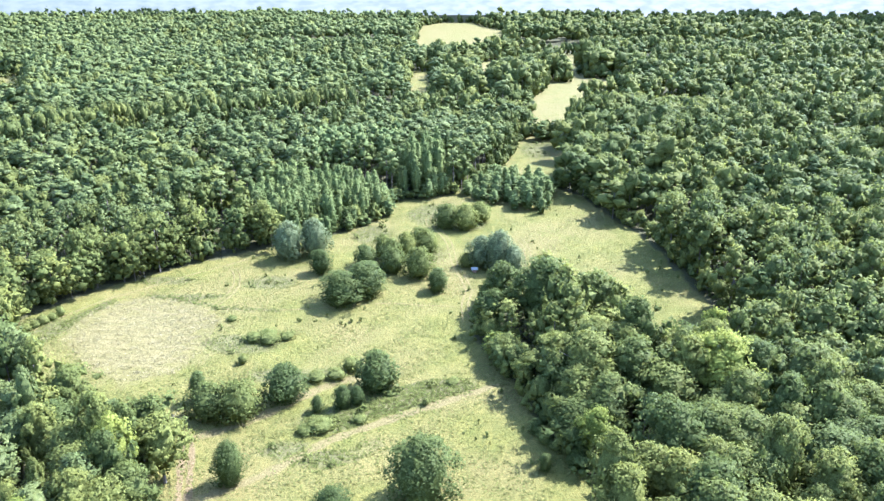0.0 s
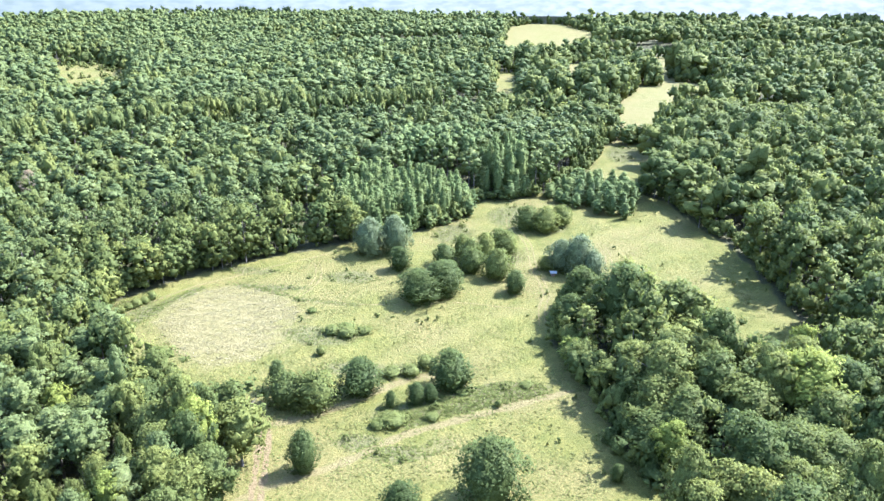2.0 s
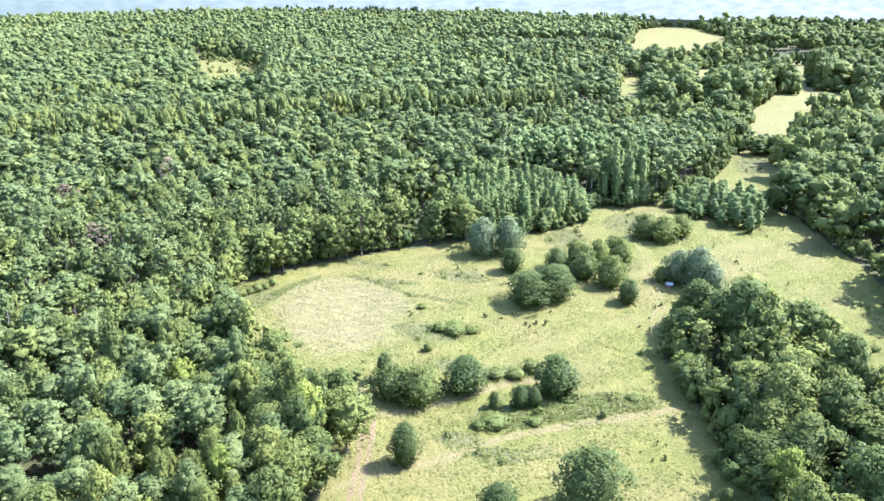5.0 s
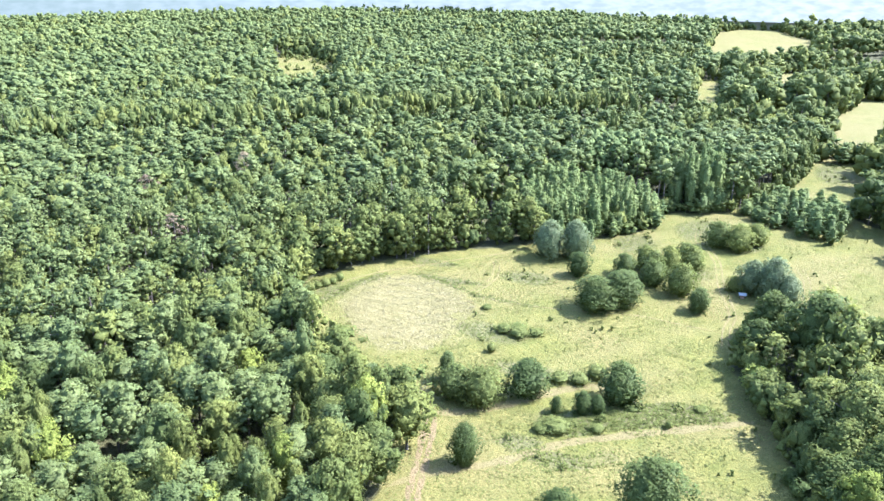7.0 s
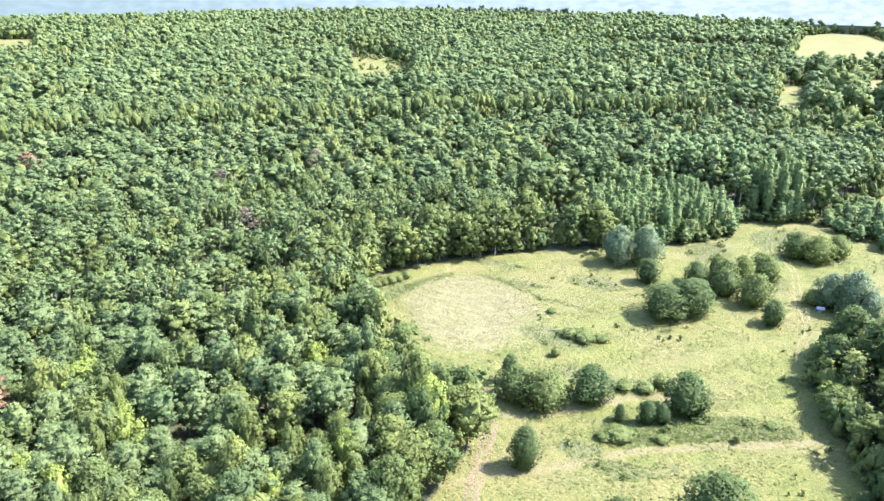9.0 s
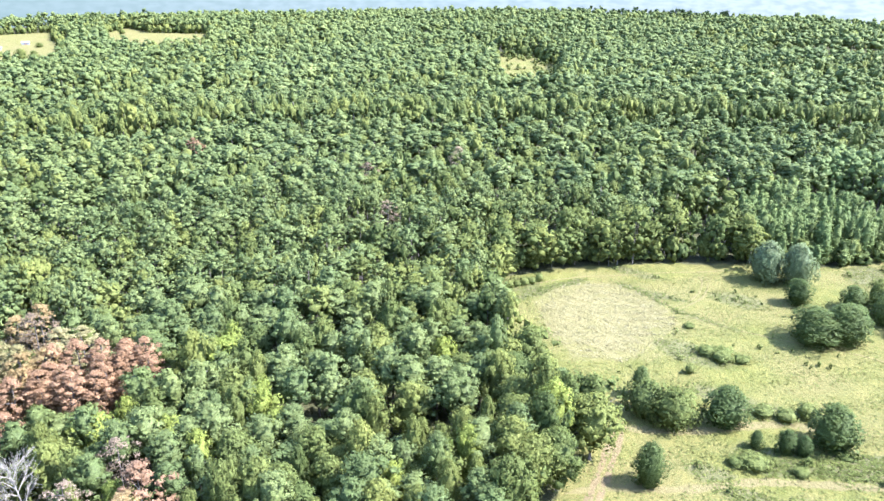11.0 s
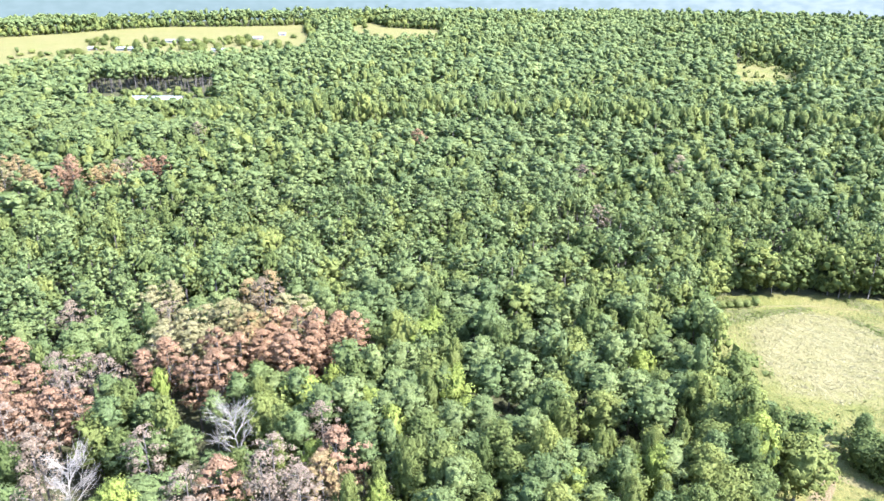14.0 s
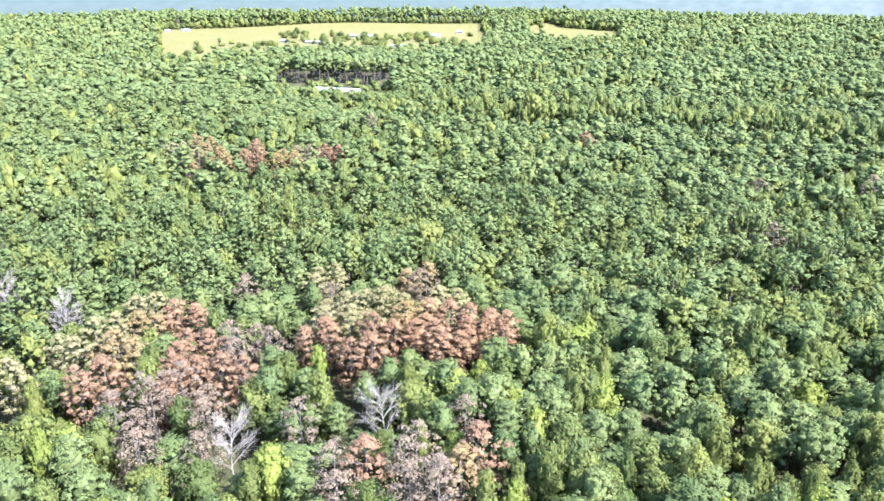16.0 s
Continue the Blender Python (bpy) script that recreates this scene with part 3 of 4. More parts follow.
def strewn(name, label, category, kind, rows, tufts, size, core, stems=0.0, variants=4, lumps=99):
    """A stand of trees too many to count, in one mesh. rows: x, y, height, width."""
    rows = np.asarray(rows, float)
    r = np.random.default_rng(len(rows) + tufts)
    usual_h, usual_w = USUAL[kind]
    pick = r.integers(0, variants, len(rows))
    vs, fs, ls, ts, ss, base = [], [], [], [], [], 0
    for k in range(variants):
        some = rows[pick == k]
        if not len(some):
            continue
        v, f, leaf, soft = crown(kind, 90 + k, tufts, size, core, lumps)
        a = r.uniform(0, 6.28, len(some))
        sw, sh = some[:, 3] / usual_w, some[:, 2] / usual_h
        x = (v[None, :, 0] * np.cos(a)[:, None] - v[None, :, 1] * np.sin(a)[:, None]) * sw[:, None] + some[:, 0, None]
        y = (v[None, :, 0] * np.sin(a)[:, None] + v[None, :, 1] * np.cos(a)[:, None]) * sw[:, None] + some[:, 1, None]
        z = v[None, :, 2] * sh[:, None] + lie(some[:, 0], some[:, 1])[:, None]
        vs.append(np.stack([x, y, z], -1).reshape(-1, 3))
        fs.append((f[None] + (np.arange(len(some)) * len(v))[:, None, None]).reshape(-1, 3) + base)
        ls.append(np.tile(leaf, len(some)))
        ca, sa = np.cos(a)[:, None], np.sin(a)[:, None]
        ss.append(np.stack([soft[None, :, 0] * ca - soft[None, :, 1] * sa, soft[None, :, 0] * sa + soft[None, :, 1] * ca, np.broadcast_to(soft[None, :, 2], (len(some), len(soft)))], -1).reshape(-1, 3))
        ts.append(np.repeat(r.uniform(0, 1, len(some)), len(f)))
        base += len(v) * len(some)
    root = new(name)
    part("crowns", mesh_of("crowns", np.concatenate(vs), np.concatenate(fs), leaves_for(kind), np.concatenate(ls), np.concatenate(ts), soft=np.concatenate(ss)), root)
    if stems:
        v, f = tube([(0, 0, -0.2), (0, 0, 1)], [1.2, 0.6], 3)
        n = len(rows)
        top = rows[:, 2] * stems
        x = v[None, :, 0] * (0.012 * rows[:, 2])[:, None] + rows[:, 0, None]
        y = v[None, :, 1] * (0.012 * rows[:, 2])[:, None] + rows[:, 1, None]
        z = v[None, :, 2] * top[:, None]
        part("trunks", mesh_of("trunks", np.stack([x, y, z], -1).reshape(-1, 3), (f[None] + (np.arange(n) * len(v))[:, None, None]).reshape(-1, 3), BARK), root)
    return tagged(root, label, category, kind="stuff")


# ---- trees that stand out: kind, x, y, height, width, words ----
SINGLE = [
    ("cedar", -11.5, 102.2, 13.4, 10.8, "large dense dark green cedar alone in the meadow"),
    ("cedar", -25.2, 96.0, 7.2, 6.3, "rounded dark green cedar in the grass"),
    ("cedar", -44.6, 104.4, 9.4, 5.2, "narrow dark green cedar beside the dirt track"),
    ("bush", -55.7, 124.3, 7.6, 8.4, "low spreading leafy tree in a meadow clump"),
    ("bush", -49.6, 124.2, 8.6, 9.0, "low spreading leafy tree in a meadow clump"),
    ("cedar", -42.1, 131.0, 8.6, 8.6, "broad dark green cedar beside the grass track"),
    ("cedar", -59.5, 129.5, 7.5, 4.0, "small pointed blue-green cedar behind a clump"),
    ("cedar", -23.9, 136.6, 9.6, 8.9, "round dark green cedar beside the grass track"),
    ("cedar", -34.6, 126.9, 4.0, 2.4, "small young cedar in the grass"),
    ("cedar", -29.9, 128.5, 5.5, 3.5, "small young cedar in the grass"),
    ("cedar", -27.0, 129.8, 4.5, 3.0, "small young cedar in the grass"),
    ("cedar", -39.5, 176.2, 9.6, 10.9, "broad bushy cedar in the middle of the meadow"),
    ("cedar", -34.2, 181.3, 10.6, 10.4, "broad bushy cedar in the middle of the meadow"),
    ("cedar", -37.7, 201.6, 7.1, 6.3, "dark cedar at the end of a thicket"),
    ("bush", -30.4, 202.8, 8.6, 7.0, "young green tree in a meadow thicket"),
    ("bush", -26.5, 207.8, 9.0, 7.2, "young green tree in a meadow thicket"),
    ("bush", -21.3, 211.3, 8.6, 8.0, "bushy green tree in a meadow thicket"),
    ("bush", -21.5, 195.0, 9.5, 8.6, "bushy green tree in a meadow thicket"),
    ("bush", -29.1, 197.7, 8.0, 8.0, "bushy green tree in a meadow thicket"),
    ("bush", -33.5, 209.0, 7.6, 6.4, "young green tree in a meadow thicket"),
    ("bush", -23.5, 217.0, 7.0, 7.0, "young green tree in a meadow thicket"),
    ("cedar", -15.6, 186.1, 7.2, 5.6, "dark cedar alone at the thicket's end"),
    ("olive", -61.2, 205.4, 10.9, 10.4, ""),
    ("olive", -53.8, 208.0, 11.2, 9.4, ""),
    ("cedar", -49.2, 195.1, 7.5, 6.4, "small round dark cedar in the grass"),
    ("bush", -16.8, 236.9, 8.6, 8.6, "bushy green tree in the upper meadow"),
    ("bush", -10.6, 236.1, 9.0, 9.1, "bushy green tree in the upper meadow"),
    ("bush", -6.0, 242.5, 7.6, 7.5, "bushy green tree in the upper meadow"),
    ("olive", -4.4, 204.6, 8.8, 8.8, "grey-green bush beside the small hut"),
    ("olive", 0.5, 202.5, 11.4, 10.3, "grey-green bush beside the small hut"),
    ("olive", 4.6, 199.6, 8.6, 7.4, "grey-green bush beside the small hut"),
    ("bush", -8.6, 203.4, 4.6, 5.2, "low dark bush beside the small hut"),
    ("bright", 18.0, 114.5, 10.5, 6.6, "pale yellow-green tree leaning out of the copse"),
    ("bright", 0.9, 151.4, 6.0, 7.5, "low leafy light green tree at the copse's edge"),
    ("cedar", 6.0, 142.5, 8.6, 6.2, "light green conical tree at the copse's edge"),
    ("cedar", 9.3, 111.3, 3.8, 2.4, "small young cedar in the grass"),
    ("cedar", 8.2, 121.9, 3.6, 2.8, "small young cedar in the grass"),
    ("cedar", 15.0, 112.6, 4.2, 3.4, "small young cedar in the grass"),
    ("broadleaf", -0.5, 163.7, 10.5, 8.6, "green tree at the head of the copse"),
    ("broadleaf", 1.5, 175.0, 13.0, 9.0, "green tree at the head of the copse"),
    ("broadleaf", 10.6, 163.4, 18.5, 14.5, "tall domed dark tree of the copse"),
    ("broadleaf", 22.2, 158.1, 17.5, 13.5, "tall domed dark tree of the copse"),
    ("broadleaf", 17.5, 130.9, 16.5, 11.6, "tall green tree of the copse"),
    ("broadleaf", 32.0, 124.9, 14.0, 13.3, "broad pale green tree of the copse"),
    ("bright", 43.3, 128.7, 18.4, 13.2, "tall yellow-green tree of the copse"),
    ("bright", 44.7, 143.5, 17.0, 6.8, "bright green pointed tree behind the copse"),
    ("broadleaf", -55.6, 103.4, 12.8, 9.2, "tall leafy tree at the corner of the wood"),
    ("broadleaf", -59.4, 109.4, 12.8, 9.2, "tall leafy tree at the corner of the wood"),
    ("broadleaf", -55.2, 92.0, 12.0, 8.4, "leafy tree beside the dirt track"),
    ("broadleaf", -65.5, 95.0, 13.0, 9.0, "tall leafy tree at the corner of the wood"),
    ("broadleaf", -71.0, 111.0, 12.0, 8.6, "leafy tree at the wood's edge"),
    ("broadleaf", -80.0, 119.0, 12.0, 9.0, "leafy tree at the wood's edge"),
    ("broadleaf", 29.0, 106.3, 18.0, 11.7, "tall green tree at the copse's near end"),
]
DYING = [
    (-169, 12, "faded"), (-165, 28, "straw"), (-157, 52, "rust"), (-153, -8, "rust"), (-154, 0, "red"), (-131, -5, "red"), (-142, -12, "rust"), (-154, -16, "straw"),
    (-160, -8, "straw"), (-142, -2, "red"), (-123, -9, "faded"), (-116, -12, "faded"), (-114, -1, "faded"), (-127, -4, "faded"), (-136, 6, "faded"), (-127, 7, "red"),
    (-136, 24, "red"), (-148, 27, "straw"), (-127, 31, "red"), (-140, 34, "straw"), (-132, 37, "red"), (-138, 41, "rust"), (-134, 44, "red"), (-129, 45, "red"),
    (-135, 50, "red"), (-129, 52, "red"), (-130, 57, "red"), (-126, 59, "red"), (-124, 48, "red"), (-143, 50, "straw"), (-145, 43, "straw"), (-149, 40, "straw"),
]
DYING_TOO = [
    (-92, 39, "red"), (-89, 35, "rust"), (-87, 26, "faded"), (-85, 30, "faded"), (-96, 22, "red"), (-96, 30, "faded"), (-90, 16, "faded"), (-146, -23, "straw"),
    (-139, -33, "straw"), (-150, -26, "straw"), (-135, -17, "red"), (-131, -21, "red"), (-109, -11, "faded"), (-108, 14, "faded"), (-103, 41, "faded"),
    (-296, 8, "straw"), (-308, 14, "rust"), (-288, 17, "rust"), (-287, 24, "red"), (-291, 29, "red"), (-280, 35, "rust"), (-278, 41, "rust"), (-280, 47, "faded"),
    (-280, 54, "red"), (-276, 58, "red"), (-288, 4, "rust"), (-336, 86, "faded"), (-269, 158, "red"), (-193, 180, "faded"), (-155, 152, "faded"), (-178, 212, "faded"),
]
DYING_TOO += [(x + dx, y + dy, kind) for k, (x, y, kind) in enumerate(DYING) for dx, dy in (((4.2, -1.5), (1.0, 4.0)) if k % 4 == 1 else ((-1.5, -3.8),)) if kind != "faded"]
DYING_TOO += [(x, y, "faded") for x, y in [(-122, -15), (-125, -10), (-127, -7), (-118, 0), (-106, -2), (-96, 17), (-92, 27), (-89, 31), (-143, 6), (-137, 7), (-141, 11), (-137, 13), (-152, 49), (-155, 29), (-163, 11)]]
DYING_TOO += [(-311, -1, 'straw'), (-305, 3, 'straw'), (-312, 8, 'rust'), (-305, 12, 'rust'), (-294, 16, 'rust'), (-297, 30, 'red'), (-284, 38, 'rust'), (-283, 43, 'faded'), (-290, 55, 'red'), (-283, 59, 'red')]
SNAGS = [(-109, 28, 16.5), (-110, 3, 14.5), (-185, -41, 15.0), (-169, -27, 15.5)]


# ---- the woods: where each tree stands ----
def spots(step, near, far):
    """Loose rows of places between two distances, over the part of the plan that is wooded."""
    n = int(far / step) + 2
    i, j = np.meshgrid(np.arange(-n, n), np.arange(-n, n))
    x, y = (i + 0.5 * (j % 2)).ravel() * step, j.ravel() * step * 0.9
    x, y = x + rng.uniform(-0.38, 0.38, x.shape) * step, y + rng.uniform(-0.38, 0.38, x.shape) * step
    d, a = np.hypot(x, y), np.degrees(np.arctan2(-x, y))
    keep = (d >= near) & (d < far) & (a > -36) & (a < 112) & (~in_any([*FIELDS, SHED_YARD, DARK_GAP, FAR_GAP], x, y) | in_any([COPSE, VALLEY_HEDGE, *SPINNEYS], x, y))
    return x[keep], y[keep]


def from_line(points, x, y):
    best = np.full(np.shape(x), 1e9)
    for (ax, ay), (bx, by) in zip(points, points[1:]):
        t = np.clip(((x - ax) * (bx - ax) + (y - ay) * (by - ay)) / ((bx - ax) ** 2 + (by - ay) ** 2), 0, 1)
        best = np.minimum(best, np.hypot(x - ax - t * (bx - ax), y - ay - t * (by - ay)))
    return best


def wooded(step, near, far):
    """Rows x, y, height, width for each kind of tree of the woods."""
    x, y = spots(step, near, far)
    n = len(x)
    d, east = np.hypot(x, y), (x > 12 + 0.02 * (y - 200)) | ((y > 380) & (x > -25 - 0.12 * (y - 380)))
    leafy = np.where(east, 0.93, np.where(d < 150, 0.72, 0.46))
    patch = np.sin(x * 0.021 + 1.3) * np.cos(y * 0.017 - 0.4) + 0.5 * np.sin(x * 0.047 - y * 0.039)
    leafy = np.clip(leafy + np.where(east, 0, 0.28 * patch), 0.05, 1)
    leafy[from_line(HEDGE, x, y) < 9] = 1
    leafy[in_any([ISLAND], x, y)] = 0.95
    lane = from_line([(a * 0.95, b * 0.95) for a, b in HEDGE], x, y) < 4.0
    holes = lane | (np.sin(x * 0.11 + 2) * np.cos(y * 0.13) + np.sin(x * 0.057 - y * 0.083) > 1.4) & (d > 230)
    broad = rng.uniform(size=n) < leafy
    dense = in_any([POPLARS, MOUND, COPSE], x, y)
    low = in_any([VALLEY_HEDGE], x, y)
    mast = in_any([MAST_PINES], x, y)
    broad &= ~mast
    broad |= in_any(SPINNEYS, x, y)
    rim = (from_line(MEADOW[:5], x, y) < 11) & ~in_any([POPLARS], x, y)
    broad |= rim
    for sx, sy, *_ in [(a, b) for a, b, _ in DYING + DYING_TOO + SNAGS] + [(s[1], s[2]) for s in SINGLE]:
        gone = np.hypot(x - sx, y - sy) < (6.0 if (sx, sy) in [(a, b) for a, b, _ in SNAGS] else 4.2)
        x = np.where(gone, 1e5, x)
    h = np.where(broad, rng.normal(np.where(east, 16.0, np.where(from_line(HEDGE, x, y) < 9, 18.5, 12.8)), 1.0, n), rng.normal(np.where(d < 170, 13.3, 15.0), 1.0, n))
    stand = np.sin(x * 0.083 + 0.6) * np.cos(y * 0.071) + np.sin(x * 0.031 - y * 0.043 + 2.0)
    h = h + 0.8 * stand + rng.normal(0, np.where(d < 300, 1.6, 0.9), n)
    w = np.where(broad, rng.normal(np.where(east, 10.2, 6.6), 1.7, n), rng.normal(np.where(d < 250, 6.0, 7.2), 1.1, n))
    w = np.clip(np.where(rim, rng.normal(8.8, 1.0, n), w), 3.6, 14)
    spinney = in_any(SPINNEYS, x, y)
    h = h + np.where(rng.uniform(size=n) < 0.07, 3.0, 0) + np.where(spinney, 2.5, 0)
    w = w + np.where(spinney, 1.5, 0)
    keep = (x < 9e4) & ~dense & ~holes & (rng.uniform(size=n) > 0.05) & ~(broad & ~spinney & (rng.uniform(size=n) > np.where(in_any([ISLAND], x, y), 0.5, np.where(east, 0.44, 0.74))))
    brink = from_line(MEADOW[MEADOW.index((-4, 182)):MEADOW.index((17, 107)) + 1], x, y)
    h = np.where(in_any([ISLAND], x, y), np.minimum(h, 4.5 + 1.0 * brink), h)
    keep &= ~(in_any([ISLAND], x, y) & (brink < 2.5)) & ~inside(COPSE_BAY, x, y)
    rows = np.stack([x, y, h, w], -1)
    rows[:, 2] = np.where(inside(SHED_FRONT, x, y), np.minimum(rows[:, 2], 13.0), rows[:, 2])
    face = inside(DARK_FACE, x, y)
    col = low | face
    rows[face, 2:] = np.stack([rng.normal(17.5, 0.9, face.sum()), rng.normal(6.0, 0.6, face.sum())], -1)
    rows[mast, 2] = rng.normal(17.5, 0.8, mast.sum())
    rows[low, 2:] = np.stack([rng.normal(8.5, 1.1, low.sum()), rng.normal(5.6, 0.6, low.sum())], -1)
    ok = x < 9e4
    return {"broadleaf": rows[keep & broad & ~col], "pine": rows[keep & ~broad & ~col & ~mast], "poplar": rows[ok & col], "mast": rows[ok & mast]}


for k, (kind, x, y, h, w, words) in enumerate(SINGLE):
    plant(kind, x, y, h, w, k % 3, words, "trees in the meadow" if inside(MEADOW, x, y) else "trees of the copse")
SHRUBS = [(-32.6, 120.8, 2.6, 5.2), (-35.2, 119.6, 1.8, 3.6), (-30.9, 144.1, 3.8, 4.4), (-33.6, 140.4, 2.8, 4.2), (-37.5, 139.0, 2.4, 4.2), (-13.4, 130.4, 2.0, 1.5), (-52.2, 154.3, 2.8, 4.8), (-56.2, 155.0, 2.5, 4.2),
          (-48.8, 156.7, 2.0, 4.0), (-53.5, 157.5, 2.2, 4.6), (-55.4, 144.4, 2.8, 2.2), (-64.6, 164.5, 1.5, 2.6), (-112.0, 155.2, 2.6, 3.0), (-111.0, 157.5, 2.2, 2.6), (-110.0, 159.4, 3.0, 3.0), (-109.0, 161.5, 2.4, 2.8),
          (-108.3, 164.0, 3.0, 2.6), (9.7, 119.4, 2.4, 2.8), (14.4, 116.6, 3.0, 3.8), (11.6, 117.6, 1.8, 2.4), (-25.5, 123.9, 1.6, 3.0), (-21.0, 134.0, 1.3, 3.4), (-8.5, 138.6, 1.2, 3.2)]
for k, (x, y, h, w) in enumerate(SHRUBS):
    plant("shrub", x, y, h * 0.8, w * 1.25, k % 3)
for k, (x, y, kind) in enumerate(DYING + DYING_TOO):
    plant(kind, x, y, 15.6 + 2.6 * ((k * 0.37) % 1), 6.4 + 1.6 * ((k * 0.61) % 1), k % 2, "", "dying pines in the wood")

# slender trees crowd together in domed stands, low at the rim
gx3, gy3 = np.meshgrid(np.arange(-104, 24, 3.7), np.arange(195, 310, 3.4))
gx3, gy3 = (gx3 + rng.uniform(-1.7, 1.7, gx3.shape)).ravel(), (gy3 + rng.uniform(-1.6, 1.6, gx3.shape)).ravel()
for stand, low, high, slope in ((POPLARS, 6.0, 13.5, 1.6), (MOUND, 8.0, 18.0, 2.6), (COPSE, 5.0, 9.5, 0.8)):
    ok = inside(stand, gx3, gy3)
    rim = from_line(stand + stand[:1], gx3, gy3)
    if stand is POPLARS:
        rim = from_line([(-71, 217), (-52, 226), (-37, 245), (-38, 262), (-50, 264)], gx3, gy3)
    for k, (x, y, q) in enumerate(zip(gx3[ok], gy3[ok], rim[ok])):
        if rng.uniform() > 0.1:
            plant("poplar", x, y, min(high, low + slope * q) * rng.uniform(0.78, 1.14), rng.uniform(3.6, 5.6), k % 5)

near_woods = wooded(4.5, 84, 250)
for kind, most in (("broadleaf", 250), ("pine", 270)):
    rows = near_woods[kind]
    rows = rows[np.argsort(np.hypot(rows[:, 0], rows[:, 1]))]
    for k, (x, y, h, w) in enumerate(rows[:most]):
        plant("bright" if kind == "broadleaf" and x < 0 and (k % 17 == 3 or (y < 75 and k % 4 == 1)) else kind, x, y, h, w, k % 5)
    near_woods[kind] = rows[most:]
WORDS = {"broadleaf": "leafy green crowns of mixed broadleaf woodland", "pine": "close-set green pine plantation", "poplar": "close-set slender columnar green trees", "mast": "tall plantation pines on long bare stems"}
for kind in ("broadleaf", "pine", "poplar"):
    if len(near_woods[kind]):
        strewn(kind + "_wood", WORDS[kind], "woodland", kind, near_woods[kind], 270 if kind == "broadleaf" else 165, 0.58 if kind == "broadleaf" else 0.46, 0, 0.75, 6)
for name, step, a, b, tufts, size, core, stems in (("mid", 5.0, 250, 450, 50, 0.65, 0, 0.75), ("far", 6.2, 450, 760, 14, 0.95, 0, 0.7), ("distant", 7.4, 760, 1100, 3, 1.5, 0, 0.0)):
    more = wooded(step, a, b)
    for kind in ("broadleaf", "pine", "poplar", "mast"):
        if len(more[kind]):
            strewn({"mid": "", "far": "far_", "distant": "distant_"}[name] + kind + "_wood", WORDS[kind] + {"mid": "", "far": " far off", "distant": " on the horizon"}[name], "woodland", kind,
                   more[kind], *((tufts, size) if kind != "broadleaf" else (int(tufts * 1.7), size * 1.15)), core, stems, 5, {"mid": 17, "far": 10 if kind == "broadleaf" else 6, "distant": 5 if kind == "broadleaf" else 4}[name])

# ---- grass and weeds ----
def blades(name, label, category, kind, x, y, size, count, r):
    """Tufts of a few leaning blades each."""
    n = len(x)
    a, s = r.uniform(0, 6.28, (n, count)), size * r.uniform(0.5, 1.3, (n, count))
    bx, by = x[:, None] + r.normal(0, 0.35 * size, (n, count)), y[:, None] + r.normal(0, 0.35 * size, (n, count))
    bz = lie(bx, by) + 0.02
    p = [np.stack([bx + k * 0.45 * s * np.cos(a), by + k * 0.45 * s * np.sin(a), bz], -1) for k in (-1, 1)]
    p.append(np.stack([bx - 0.9 * s * np.sin(a), by + 0.9 * s * np.cos(a), bz + r.uniform(0.1, 0.7, a.shape) * s], -1))
    verts = np.stack(p, 2).reshape(-1, 3)
    faces = np.arange(len(verts)).reshape(-1, 3)
    return tagged(new(name, mesh_of(name, verts, faces, LEAVES[kind], r.uniform(0.1, 1, len(faces)), np.repeat(r.uniform(0, 1, n), count), soft=np.repeat(r.normal(0, 0.25, (len(faces), 3)) + (0, 0, 1), 3, axis=0))), label, category, kind="stuff")


r = np.random.default_rng(5)
x, y = r.uniform(-118, 60, 90000), r.uniform(72, 372, 90000)
near = r.uniform(size=90000) < np.clip(1.25 - (np.hypot(x, y) - 95) / 260, 0.2, 1)
clump = np.sin(x * 0.21 + 1) * np.cos(y * 0.18) + np.sin(x * 0.43 - y * 0.37) > r.uniform(-1.6, 0.8, 90000)
keep = inside(MEADOW, x, y) & ~inside(STRAW, x, y) & near & clump
blades("grass_tufts", "rough tufts of yellow-green meadow grass", "grass", "grass", x[keep], y[keep], 0.42, 2, r)
x, y = r.uniform(-104, -65, 5200), r.uniform(133, 179, 5200)
swath = np.sin((x * 0.62 - y * 0.79 + 1.6 * np.sin(x * 0.09)) * 1.5)
keep = inside(STRAW, x, y) & (swath > r.uniform(-1.7, 1.0, 5200))
blades("cut_hay", "pale dry hay lying in swaths on the mown patch", "hay", "hay", x[keep], y[keep], 0.42, 2, r)
px, py = [], []
for ax, ay, a, b in WEED_PATCHES:
    n = int(2.6 * a * b) + 12
    t, q = r.uniform(0, 6.28, n), np.sqrt(r.uniform(0, 1, n))
    px.append(ax + a * q * np.cos(t))
    py.append(ay + b * q * np.sin(t))
for poly, n in ((BERM, 3200), (DRY_WEEDS, 260)):
    p = np.array(poly)
    x, y = r.uniform(*np.sort(p[:, 0])[[0, -1]], n), r.uniform(*np.sort(p[:, 1])[[0, -1]], n)
    px.append(x[inside(poly, x, y)])
    py.append(y[inside(poly, x, y)])
x, y = np.concatenate(px), np.concatenate(py)
keep = inside(MEADOW, x, y)
blades("tall_weeds", "rank yellow-green weeds in patches over the meadow", "weeds", "weed", x[keep], y[keep], 0.36, 6, r)


